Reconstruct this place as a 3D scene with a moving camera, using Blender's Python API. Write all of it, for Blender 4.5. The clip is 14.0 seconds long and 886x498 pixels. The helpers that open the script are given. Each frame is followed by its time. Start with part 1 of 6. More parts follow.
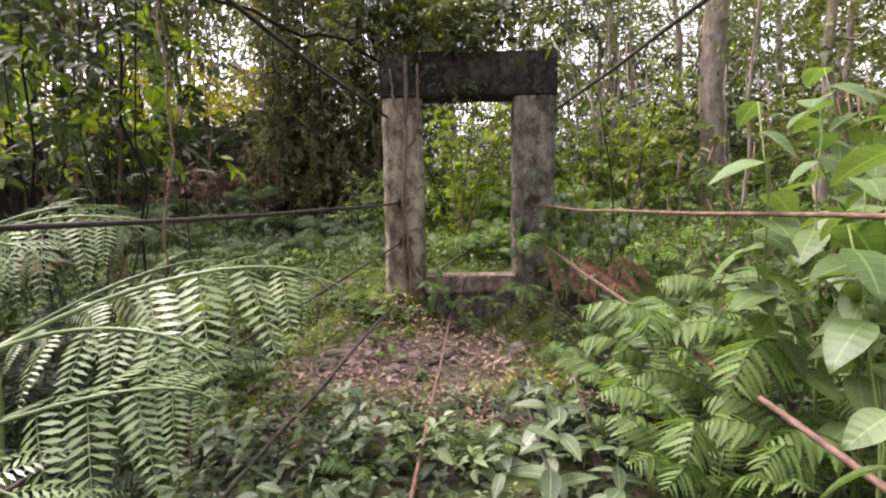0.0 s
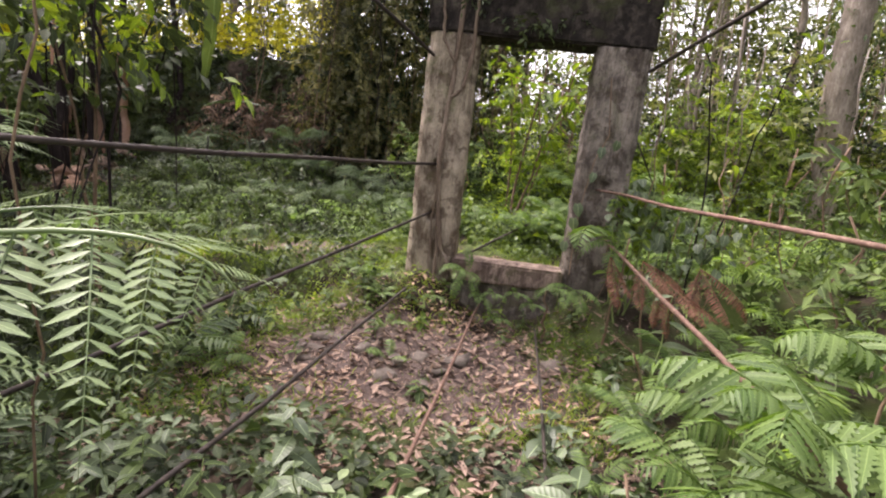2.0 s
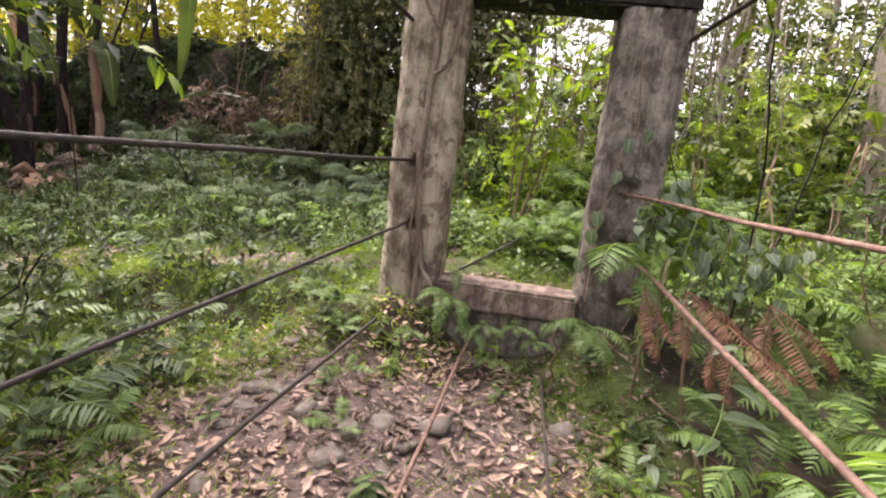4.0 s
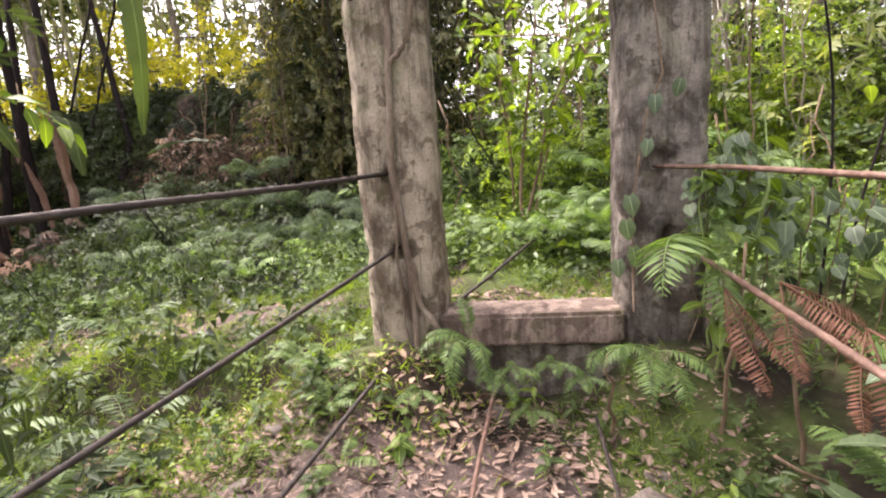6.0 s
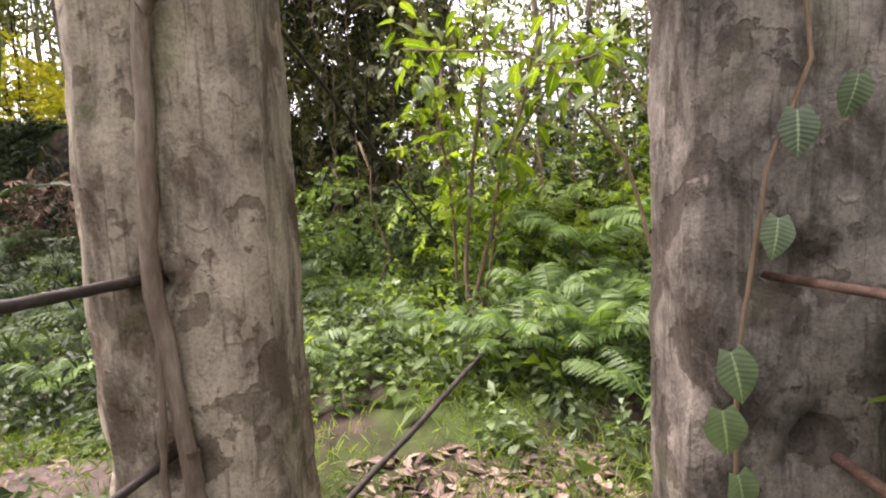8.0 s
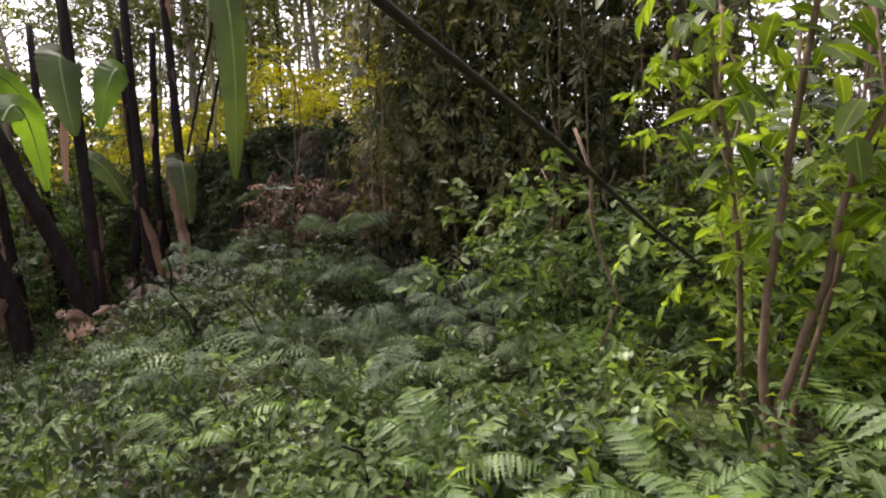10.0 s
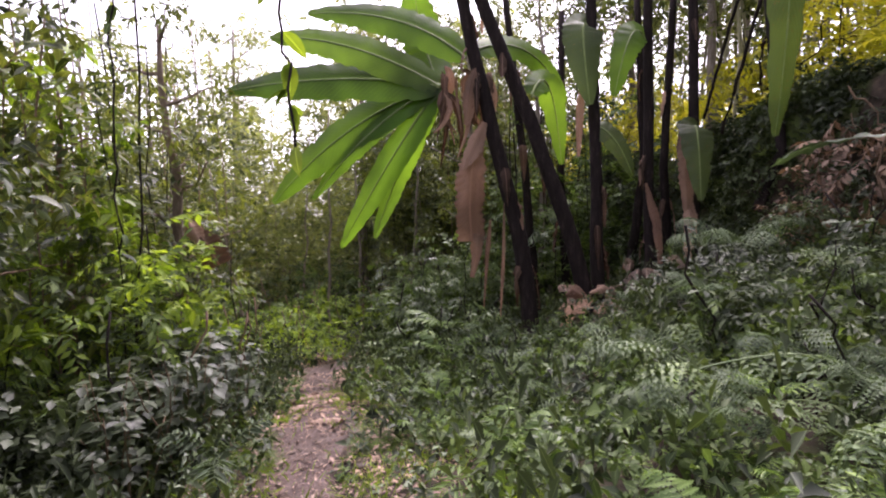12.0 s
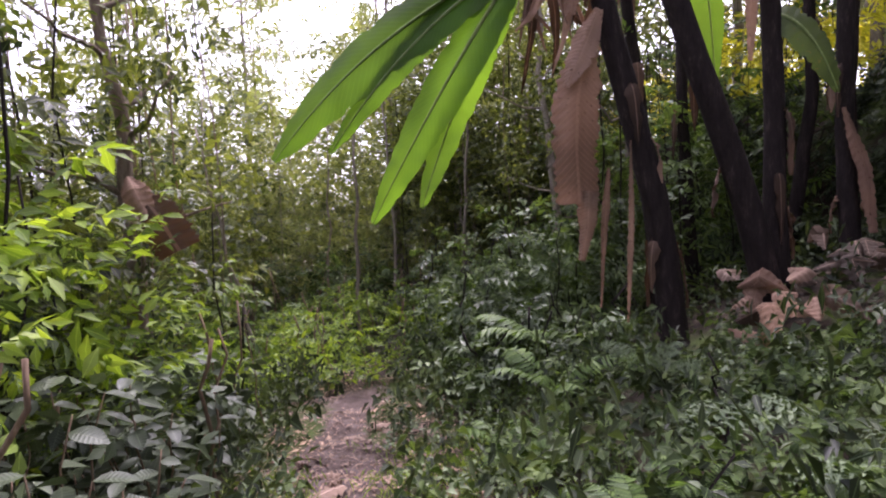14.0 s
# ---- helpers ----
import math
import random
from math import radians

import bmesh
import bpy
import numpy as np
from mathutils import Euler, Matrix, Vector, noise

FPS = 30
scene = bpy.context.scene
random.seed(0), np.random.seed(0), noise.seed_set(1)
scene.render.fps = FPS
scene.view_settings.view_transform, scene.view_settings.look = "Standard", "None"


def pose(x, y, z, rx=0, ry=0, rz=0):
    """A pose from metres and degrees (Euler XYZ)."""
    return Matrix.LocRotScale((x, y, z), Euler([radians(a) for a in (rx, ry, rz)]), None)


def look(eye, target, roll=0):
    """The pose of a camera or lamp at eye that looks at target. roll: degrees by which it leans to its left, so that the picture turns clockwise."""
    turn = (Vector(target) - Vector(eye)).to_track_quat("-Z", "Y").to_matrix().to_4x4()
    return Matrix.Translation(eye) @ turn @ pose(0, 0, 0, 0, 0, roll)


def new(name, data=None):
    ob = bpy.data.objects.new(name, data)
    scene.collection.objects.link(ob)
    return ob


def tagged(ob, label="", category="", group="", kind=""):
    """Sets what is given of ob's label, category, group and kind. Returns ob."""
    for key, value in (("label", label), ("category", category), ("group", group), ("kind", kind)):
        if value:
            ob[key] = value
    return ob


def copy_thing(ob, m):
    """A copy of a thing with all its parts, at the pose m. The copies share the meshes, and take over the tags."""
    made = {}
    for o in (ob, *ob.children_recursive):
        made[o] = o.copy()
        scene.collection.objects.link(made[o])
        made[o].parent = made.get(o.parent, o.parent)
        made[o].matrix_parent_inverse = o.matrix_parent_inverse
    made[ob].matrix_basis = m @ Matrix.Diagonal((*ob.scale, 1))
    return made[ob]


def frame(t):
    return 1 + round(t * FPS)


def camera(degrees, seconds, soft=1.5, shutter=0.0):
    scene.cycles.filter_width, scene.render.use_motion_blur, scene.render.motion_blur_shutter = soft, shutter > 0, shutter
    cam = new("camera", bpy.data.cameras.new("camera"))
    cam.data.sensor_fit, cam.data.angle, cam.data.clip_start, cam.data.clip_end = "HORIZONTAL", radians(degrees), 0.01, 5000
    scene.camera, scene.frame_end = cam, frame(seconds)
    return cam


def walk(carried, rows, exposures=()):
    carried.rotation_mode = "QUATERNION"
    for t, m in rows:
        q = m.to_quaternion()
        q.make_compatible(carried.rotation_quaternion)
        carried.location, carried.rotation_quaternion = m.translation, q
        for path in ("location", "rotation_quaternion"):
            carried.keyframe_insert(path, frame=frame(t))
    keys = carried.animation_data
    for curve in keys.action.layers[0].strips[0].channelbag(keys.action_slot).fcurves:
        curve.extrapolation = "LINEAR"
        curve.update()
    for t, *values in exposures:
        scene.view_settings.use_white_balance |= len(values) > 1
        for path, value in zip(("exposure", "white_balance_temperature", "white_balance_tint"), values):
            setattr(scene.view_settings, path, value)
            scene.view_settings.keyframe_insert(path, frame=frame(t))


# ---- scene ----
cam = camera(80.2, 14.0, soft=2.1)
METRES, EYE, TILT, LEAN, TURN = 13.6, 1.5, -7.0, 1.0, 0.0
STOPS, KELVIN, TINT = 1.1, 6700, 24
ROWS = [
    (0.0, 0.0, 0.0, 0.0, 0.0, 0.0, -0.0),
    (0.5, 0.0081, 0.0264, 0.0031, -0.14, 0.35, 1.54),
    (1.0, 0.0084, 0.043, 0.003, 2.83, -2.06, -0.19),
    (1.5, 0.0109, 0.072, 0.0051, 7.14, -4.21, -4.13),
    (2.0, 0.0135, 0.0927, 0.0093, 6.05, -4.22, -8.27),
    (4.5, 0.0188, 0.1958, 0.0176, 6.96, -4.38, -8.3),
    (5.0, 0.0199, 0.2095, 0.0185, 7.66, -3.91, -3.67),
    (5.5, 0.0221, 0.2391, 0.0218, 5.63, -4.54, -1.68),
    (6.0, 0.018, 0.2506, 0.0234, 7.39, -3.84, 2.16),
    (6.5, 0.0213, 0.28, 0.0267, 4.75, -1.38, 3.24),
    (7.0, 0.021, 0.31, 0.0325, 0.43, 0.81, 1.43),
    (9.5, 0.0203, 0.5284, 0.0708, 15.67, 1.46, 0.25),
    (10.0, 0.0121, 0.5511, 0.0815, 27.82, -0.05, -0.89),
    (10.5, -0.0174, 0.5798, 0.0791, 44.49, -1.15, -1.39),
    (11.0, -0.0502, 0.5997, 0.0729, 60.03, -3.32, -2.68),
    (11.5, -0.0862, 0.6243, 0.0691, 69.68, -5.48, -3.58),
    (12.0, -0.1307, 0.6274, 0.0583, 77.52, -2.94, -4.87),
    (12.5, -0.1909, 0.6338, 0.0456, 83.0, -3.46, -4.29),
    (13.0, -0.258, 0.6289, 0.0378, 82.77, -3.34, -2.9),
    (13.5, -0.3181, 0.6316, 0.0296, 80.48, -5.12, -2.41),
    (14.0, -0.3927, 0.6324, 0.0232, 80.4, -4.15, -3.13),
]
walk(cam, [(t, pose(0, 0, EYE, TILT, LEAN, TURN) @ pose(METRES * x, METRES * y, METRES * z, 90 + pitch, roll, yaw)) for t, x, y, z, yaw, pitch, roll in ROWS],
     [(t, STOPS + e, KELVIN - (400 if t > 10.5 else 0) - (300 if t > 13 else 0), TINT + (9 if t > 10.5 else 0) + (4 if t > 13 else 0)) for t, e in ((0.0, 0.04), (2.0, 0.14), (5.0, 0.66), (7.2, 0.78), (9.5, -0.06), (11.0, 0.04), (12.5, -0.02), (13.0, -0.04), (14.0, 0.1))])

# ---- light ----
SKY_STRENGTH, SUN_STRENGTH = 0.25, 2.3
world = bpy.data.worlds.new("overcast_sky")
scene.world = world
world.use_nodes = True
wn = world.node_tree
sky = wn.nodes.new("ShaderNodeTexSky")
sky.sky_type = "NISHITA"
sky.sun_disc = False
sky.sun_elevation, sky.sun_rotation = radians(58), radians(-60)
sky.dust_density, sky.air_density, sky.ozone_density = 4.0, 1.0, 0.6
grey = wn.nodes.new("ShaderNodeHueSaturation")
grey.inputs["Saturation"].default_value = 0.22
wn.links.new(sky.outputs[0], grey.inputs["Color"])
wn.links.new(grey.outputs[0], wn.nodes["Background"].inputs[0])
wn.nodes["Background"].inputs[1].default_value = SKY_STRENGTH
sun = new("sun", bpy.data.lights.new("sun", "SUN"))
sun.data.energy, sun.data.angle, sun.data.color = SUN_STRENGTH, radians(30), (1.0, 0.96, 0.88)
sun.matrix_world = look((0, 0, 30), (0 + 16, -9.0, 0))


# ---- materials ----
def mat_new(name):
    m = bpy.data.materials.new(name)
    m.use_nodes = True
    nt = m.node_tree
    return m, nt, nt.nodes["Principled BSDF"]


def noise_node(nt, scale, detail=4.0, rough=0.6, coord="Object"):
    tc = nt.nodes.new("ShaderNodeTexCoord")
    n = nt.nodes.new("ShaderNodeTexNoise")
    n.inputs["Scale"].default_value, n.inputs["Detail"].default_value, n.inputs["Roughness"].default_value = scale, detail, rough
    nt.links.new(tc.outputs[coord], n.inputs["Vector"])
    return n.outputs["Fac"]


def ramp(nt, fac, stops):
    r = nt.nodes.new("ShaderNodeValToRGB")
    els = r.color_ramp.elements
    while len(els) < len(stops):
        els.new(0.5)
    for e, (p, c) in zip(els, stops):
        e.position, e.color = p, (*c, 1)
    nt.links.new(fac, r.inputs[0])
    return r.outputs[0]


def mix(nt, fac, a, b, mode="MIX"):
    n = nt.nodes.new("ShaderNodeMix")
    n.data_type, n.blend_type = "RGBA", mode
    for sock, v in ((n.inputs[0], fac), (n.inputs[6], a), (n.inputs[7], b)):
        if isinstance(v, (float, int)):
            sock.default_value = v
        elif isinstance(v, tuple):
            sock.default_value = (*v, 1)
        else:
            nt.links.new(v, sock)
    return n.outputs[2]


def maths(nt, op, a, b=0.0):
    n = nt.nodes.new("ShaderNodeMath")
    n.operation = op
    for sock, v in ((n.inputs[0], a), (n.inputs[1], b)):
        if isinstance(v, (float, int)):
            sock.default_value = v
        else:
            nt.links.new(v, sock)
    return n.outputs[0]


def bump(nt, bsdf, height, strength=0.4, dist=0.01):
    b = nt.nodes.new("ShaderNodeBump")
    b.inputs["Strength"].default_value, b.inputs["Distance"].default_value = strength, dist
    nt.links.new(height, b.inputs["Height"])
    nt.links.new(b.outputs[0], bsdf.inputs["Normal"])


def leaf_mat(name, dark, light, rough=0.45, thin=0.35, glow=(1.5, 1.6, 0.6), veins=0.0, blotch=None, gloss=0.4, rib_tone=0.45):
    """Leaf: colour varies from leaf to leaf and in patches; thin leaves let light through."""
    m, nt, p = mat_new(name)
    geo = nt.nodes.new("ShaderNodeNewGeometry")
    info = nt.nodes.new("ShaderNodeObjectInfo")
    rnd = maths(nt, "FRACT", maths(nt, "ADD", geo.outputs["Random Per Island"], info.outputs["Random"]))
    col = mix(nt, rnd, dark, light)
    patch = noise_node(nt, 1.3, 3.0)
    col = mix(nt, maths(nt, "MULTIPLY", maths(nt, "SUBTRACT", patch, 0.35), 0.9), col, tuple(c * 0.62 for c in dark))
    stand = noise_node(nt, 0.55, 2.0)
    col = mix(nt, 1.0, col, ramp(nt, stand, [(0.36, (0.5, 0.52, 0.52)), (0.5, (1.0, 1.0, 1.0)), (0.62, (1.45, 1.4, 1.25))]), "MULTIPLY")
    if blotch:
        spots = noise_node(nt, 22.0, 3.0)
        col = mix(nt, maths(nt, "GREATER_THAN", spots, 0.66), col, blotch)
    at = nt.nodes.new("ShaderNodeAttribute")
    at.attribute_name = "leafuv"
    sep = nt.nodes.new("ShaderNodeSeparateXYZ")
    nt.links.new(at.outputs["Vector"], sep.inputs[0])
    across = maths(nt, "ABSOLUTE", sep.outputs[0])
    rib = maths(nt, "LESS_THAN", across, 0.07)
    col = mix(nt, maths(nt, "MULTIPLY", rib, rib_tone), col, tuple(min(1, c * 1.9 + 0.02) for c in light))
    if veins:
        w = maths(nt, "SINE", maths(nt, "MULTIPLY", maths(nt, "SUBTRACT", sep.outputs[1], maths(nt, "MULTIPLY", across, 0.12)), veins))
        bump(nt, p, w, 0.22, 0.003)
        col = mix(nt, maths(nt, "MULTIPLY", maths(nt, "GREATER_THAN", w, 0.93), 0.10), col, tuple(min(1, c * 1.6) for c in light))
    nt.links.new(col, p.inputs["Base Color"])
    p.inputs["Roughness"].default_value = rough
    p.inputs["Specular IOR Level"].default_value = gloss
    if thin:
        tr = nt.nodes.new("ShaderNodeBsdfTranslucent")
        nt.links.new(mix(nt, 1.0, col, glow, "MULTIPLY"), tr.inputs[0])
        ms = nt.nodes.new("ShaderNodeMixShader")
        ms.inputs[0].default_value = thin
        nt.links.new(p.outputs[0], ms.inputs[1])
        nt.links.new(tr.outputs[0], ms.inputs[2])
        nt.links.new(ms.outputs[0], nt.nodes["Material Output"].inputs[0])
    return m


def rough_mat(name, stops, scale=6.0, fine=40.0, rough=0.85, relief=0.5, dist=0.01, spec=0.3, stretch=None):
    m, nt, p = mat_new(name)
    tc = nt.nodes.new("ShaderNodeTexCoord")
    mp = nt.nodes.new("ShaderNodeMapping")
    if stretch:
        mp.inputs["Scale"].default_value = stretch
    nt.links.new(tc.outputs["Object"], mp.inputs[0])
    outs = []
    for s in (scale, fine):
        n = nt.nodes.new("ShaderNodeTexNoise")
        n.inputs["Scale"].default_value, n.inputs["Detail"].default_value, n.inputs["Roughness"].default_value = s, 6.0, 0.65
        nt.links.new(mp.outputs[0], n.inputs["Vector"])
        outs.append(n.outputs["Fac"])
    both = maths(nt, "ADD", maths(nt, "MULTIPLY", outs[0], 0.65), maths(nt, "MULTIPLY", outs[1], 0.35))
    nt.links.new(ramp(nt, both, stops), p.inputs["Base Color"])
    p.inputs["Roughness"].default_value, p.inputs["Specular IOR Level"].default_value = rough, spec
    bump(nt, p, both, relief, dist)
    return m


HERB = leaf_mat("herb_leaf", (0.020, 0.038, 0.012), (0.125, 0.18, 0.06), 0.6, 0.3, gloss=0.22)
HERB_PALE = leaf_mat("pale_herb_leaf", (0.085, 0.125, 0.060), (0.19, 0.25, 0.13), 0.42, 0.22, (1.2, 1.3, 0.7), 60.0, gloss=0.5)
OVAL = leaf_mat("oval_bush_leaf", (0.02, 0.031, 0.014), (0.085, 0.11, 0.057), 0.45, 0.2, (1.2, 1.3, 0.7), 60.0, gloss=0.32, rib_tone=0.2)
BROAD = leaf_mat("broad_leaf", (0.11, 0.185, 0.06), (0.21, 0.30, 0.115), 0.45, 0.3, veins=40.0, gloss=0.4, rib_tone=0.2)
# Young leaves; the bright tone also puts light into foliage behind the gateway.
BRIGHT = leaf_mat("young_lit_leaf", (0.08, 0.14, 0.018), (0.21, 0.29, 0.05), 0.5, 0.45, (1.7, 1.7, 0.45), gloss=0.3)
# Strong yellow puts sunlight on the far foliage into the leaf colour.
GOLD = leaf_mat("sun_tinted_far_leaf", (0.34, 0.36, 0.03), (0.62, 0.60, 0.07), 0.5, 0.5, (1.6, 1.5, 0.4))
# Shade low in the undergrowth and on the bank is put into this colour.
DARKLEAF = leaf_mat("shade_dark_leaf", (0.014, 0.023, 0.010), (0.070, 0.095, 0.042), 0.55, 0.22, gloss=0.3)
OLIVE = leaf_mat("olive_creeper_leaf", (0.05, 0.058, 0.024), (0.19, 0.185, 0.085), 0.5, 0.35, (1.5, 1.4, 0.5), gloss=0.35)
BROWN_BANK = leaf_mat("withered_creeper_leaf", (0.06, 0.042, 0.032), (0.24, 0.165, 0.12), 0.75, 0.15, (1.3, 1.0, 0.6), gloss=0.25)
CANOPY = leaf_mat("canopy_leaf", (0.022, 0.036, 0.012), (0.14, 0.17, 0.055), 0.5, 0.4, (1.7, 1.6, 0.5))
# Paler than the canopy: haze and light on far woods are in the colour.
FARLEAF = leaf_mat("haze_light_leaf", (0.11, 0.145, 0.06), (0.26, 0.28, 0.12), 0.6, 0.45, (1.4, 1.4, 0.6))
FERN = leaf_mat("fern_leaf", (0.085, 0.15, 0.042), (0.225, 0.325, 0.10), 0.5, 0.32, (1.4, 1.6, 0.5), gloss=0.3, rib_tone=0.25)
FERN_PALE = leaf_mat("pale_fern_leaf", (0.15, 0.225, 0.09), (0.29, 0.38, 0.17), 0.38, 0.25, (1.2, 1.4, 0.6), gloss=0.65)
FERN_DULL = leaf_mat("dusky_fern_leaf", (0.062, 0.092, 0.050), (0.155, 0.205, 0.11), 0.6, 0.25, (1.2, 1.4, 0.6), gloss=0.22)
FERN_DEAD = leaf_mat("dead_fern_leaf", (0.13, 0.06, 0.04), (0.33, 0.17, 0.115), 0.75, 0.25, (1.3, 1.0, 0.6), gloss=0.2)
CREEPER_DEAD = leaf_mat("dead_creeper_leaf", (0.045, 0.028, 0.02), (0.16, 0.10, 0.07), 0.8, 0.15, (1.3, 1.0, 0.6), gloss=0.2)
BANANA = leaf_mat("banana_leaf", (0.065, 0.125, 0.022), (0.125, 0.205, 0.045), 0.5, 0.55, (1.5, 1.6, 0.4), 240.0, gloss=0.3, rib_tone=0.15)
BANANA_OLD = leaf_mat("old_banana_leaf", (0.05, 0.075, 0.026), (0.10, 0.135, 0.05), 0.5, 0.35, (1.3, 1.4, 0.5), 240.0, (0.12, 0.09, 0.03), gloss=0.35, rib_tone=0.15)
BANANA_DRY = leaf_mat("dry_banana_leaf", (0.20, 0.12, 0.085), (0.40, 0.265, 0.195), 0.8, 0.15, (1.2, 0.95, 0.7), 200.0, (0.10, 0.06, 0.04), gloss=0.15, rib_tone=0.08)
LITTER = leaf_mat("fallen_leaf", (0.07, 0.045, 0.036), (0.42, 0.30, 0.235), 0.8, 0.1, (1.2, 1.0, 0.7), gloss=0.25)
MOSS = leaf_mat("grass_blade", (0.08, 0.13, 0.02), (0.20, 0.27, 0.05), 0.55, 0.4, (1.5, 1.6, 0.4))
BARK = rough_mat("bark", [(0.3, (0.05, 0.035, 0.025)), (0.5, (0.15, 0.11, 0.08)), (0.7, (0.30, 0.25, 0.20))], 9, 60, 0.9, 0.8, 0.02, stretch=(1, 1, 0.25))
BARK_PALE = rough_mat("pale_bark", [(0.32, (0.08, 0.065, 0.05)), (0.5, (0.21, 0.175, 0.14)), (0.68, (0.42, 0.37, 0.31))], 8, 50, 0.9, 0.7, 0.02, stretch=(1, 1, 0.3))
STEM = rough_mat("woody_stem", [(0.3, (0.06, 0.04, 0.026)), (0.55, (0.18, 0.12, 0.078)), (0.7, (0.31, 0.225, 0.15))], 14, 80, 0.8, 0.4, 0.006, stretch=(1, 1, 0.3))
STEM_DARK = rough_mat("dark_stem", [(0.3, (0.010, 0.008, 0.008)), (0.55, (0.026, 0.020, 0.019)), (0.72, (0.075, 0.056, 0.050))], 12, 70, 0.95, 0.9, 0.02, 0.08, stretch=(1, 1, 0.2))
STALK = rough_mat("green_stalk", [(0.3, (0.08, 0.12, 0.03)), (0.6, (0.20, 0.26, 0.09))], 10, 60, 0.6, 0.2, 0.004)
BAMBOO = rough_mat("bamboo_cane", [(0.3, (0.12, 0.12, 0.05)), (0.55, (0.30, 0.28, 0.15)), (0.75, (0.5, 0.46, 0.34))], 5, 40, 0.55, 0.2, 0.004, stretch=(1, 1, 0.3))
RUST = rough_mat("rusty_steel", [(0.3, (0.05, 0.028, 0.02)), (0.5, (0.13, 0.075, 0.055)), (0.72, (0.26, 0.17, 0.13))], 18, 130, 0.7, 0.5, 0.004)
RUST_DARK = rough_mat("dark_rusty_steel", [(0.3, (0.012, 0.01, 0.009)), (0.55, (0.04, 0.03, 0.025)), (0.75, (0.10, 0.07, 0.05))], 18, 130, 0.7, 0.5, 0.004)
STONE = rough_mat("field_stone", [(0.3, (0.045, 0.036, 0.030)), (0.5, (0.11, 0.09, 0.075)), (0.7, (0.22, 0.19, 0.16))], 7, 60, 0.85, 0.6, 0.01)


def concrete_mat(name, base, stain, moss_amount, black):
    """Weathered concrete: crisp flaked patches, vertical streaks, speckle, moss, black algae and painted shade."""
    m, nt, p = mat_new(name)
    big, mid, fine = noise_node(nt, 2.2, 5), noise_node(nt, 11, 8, 0.7), noise_node(nt, 90, 5, 0.7)
    tc = nt.nodes.new("ShaderNodeTexCoord")

    def streaked(sx, sz, detail):
        mp = nt.nodes.new("ShaderNodeMapping")
        mp.inputs["Scale"].default_value = (sx, sx, sz)
        n = nt.nodes.new("ShaderNodeTexNoise")
        n.inputs["Scale"].default_value, n.inputs["Detail"].default_value, n.inputs["Roughness"].default_value = 1.0, detail, 0.65
        n.inputs["Distortion"].default_value = 0.4
        nt.links.new(tc.outputs["Object"], mp.inputs[0])
        nt.links.new(mp.outputs[0], n.inputs[0])
        return n.outputs["Fac"]

    broad, streak, thin = streaked(5.5, 3.2, 9), streaked(14, 0.8, 6), streaked(40, 1.5, 5)
    light = tuple(min(1, c * 1.35) for c in base)
    col = ramp(nt, broad, [(0.40, stain), (0.47, tuple(c * 0.75 for c in base)), (0.50, base), (0.60, light)])
    flake = noise_node(nt, 4.2, 9.0, 0.6)
    patch = ramp(nt, flake, [(0.545, (0, 0, 0)), (0.565, (1, 1, 1))])
    col = mix(nt, maths(nt, "MULTIPLY", patch, 0.7), col, tuple(c * 0.85 for c in stain))
    pale = ramp(nt, flake, [(0.40, (1, 1, 1)), (0.43, (0, 0, 0))])
    col = mix(nt, maths(nt, "MULTIPLY", pale, 0.5), col, tuple(min(1, c * 1.55) for c in base))
    col = mix(nt, maths(nt, "MULTIPLY", ramp(nt, streak, [(0.5, (0, 0, 0)), (0.66, (1, 1, 1))]), 0.6), col, tuple(c * 0.6 for c in stain))
    col = mix(nt, maths(nt, "MULTIPLY", ramp(nt, thin, [(0.56, (0, 0, 0)), (0.64, (1, 1, 1))]), 0.5), col, tuple(c * 0.5 for c in stain))
    mossy = ramp(nt, maths(nt, "ADD", maths(nt, "MULTIPLY", big, 0.7), maths(nt, "MULTIPLY", mid, 0.3)), [(0.55, (0, 0, 0)), (0.64, (1, 1, 1))])
    col = mix(nt, maths(nt, "MULTIPLY", mossy, moss_amount), col, (0.08, 0.11, 0.03))
    # Blackening stands for algae and for shade from creepers above, put into the colour.
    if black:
        alg_shade = ramp(nt, maths(nt, "ADD", maths(nt, "MULTIPLY", big, 0.5), maths(nt, "MULTIPLY", mid, 0.5)), [(0.42, (1, 1, 1)), (0.56, (0, 0, 0))])
        col = mix(nt, maths(nt, "MULTIPLY", maths(nt, "ADD", alg_shade, 0.3), black), col, (0.02, 0.017, 0.015))
    col = mix(nt, 0.6, col, ramp(nt, fine, [(0.34, (0.45, 0.42, 0.4)), (0.55, (1, 1, 1))]), "MULTIPLY")
    nt.links.new(col, p.inputs["Base Color"])
    p.inputs["Roughness"].default_value, p.inputs["Specular IOR Level"].default_value = 0.92, 0.15
    hgt = maths(nt, "ADD", maths(nt, "ADD", mid, maths(nt, "MULTIPLY", fine, 0.4)), maths(nt, "MULTIPLY", maths(nt, "SUBTRACT", pale, patch), 0.5))
    bump(nt, p, hgt, 0.8, 0.015)
    return m


# The last value, black, also paints shade on the posts and lintel.
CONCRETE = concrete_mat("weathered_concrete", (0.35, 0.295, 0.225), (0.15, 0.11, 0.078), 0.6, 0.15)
CONCRETE_DARK = concrete_mat("shaded_weathered_concrete", (0.27, 0.235, 0.20), (0.12, 0.095, 0.075), 0.35, 0.5)
CONCRETE_BLACK = concrete_mat("algae_shade_concrete", (0.085, 0.072, 0.06), (0.04, 0.032, 0.027), 0.4, 0.9)
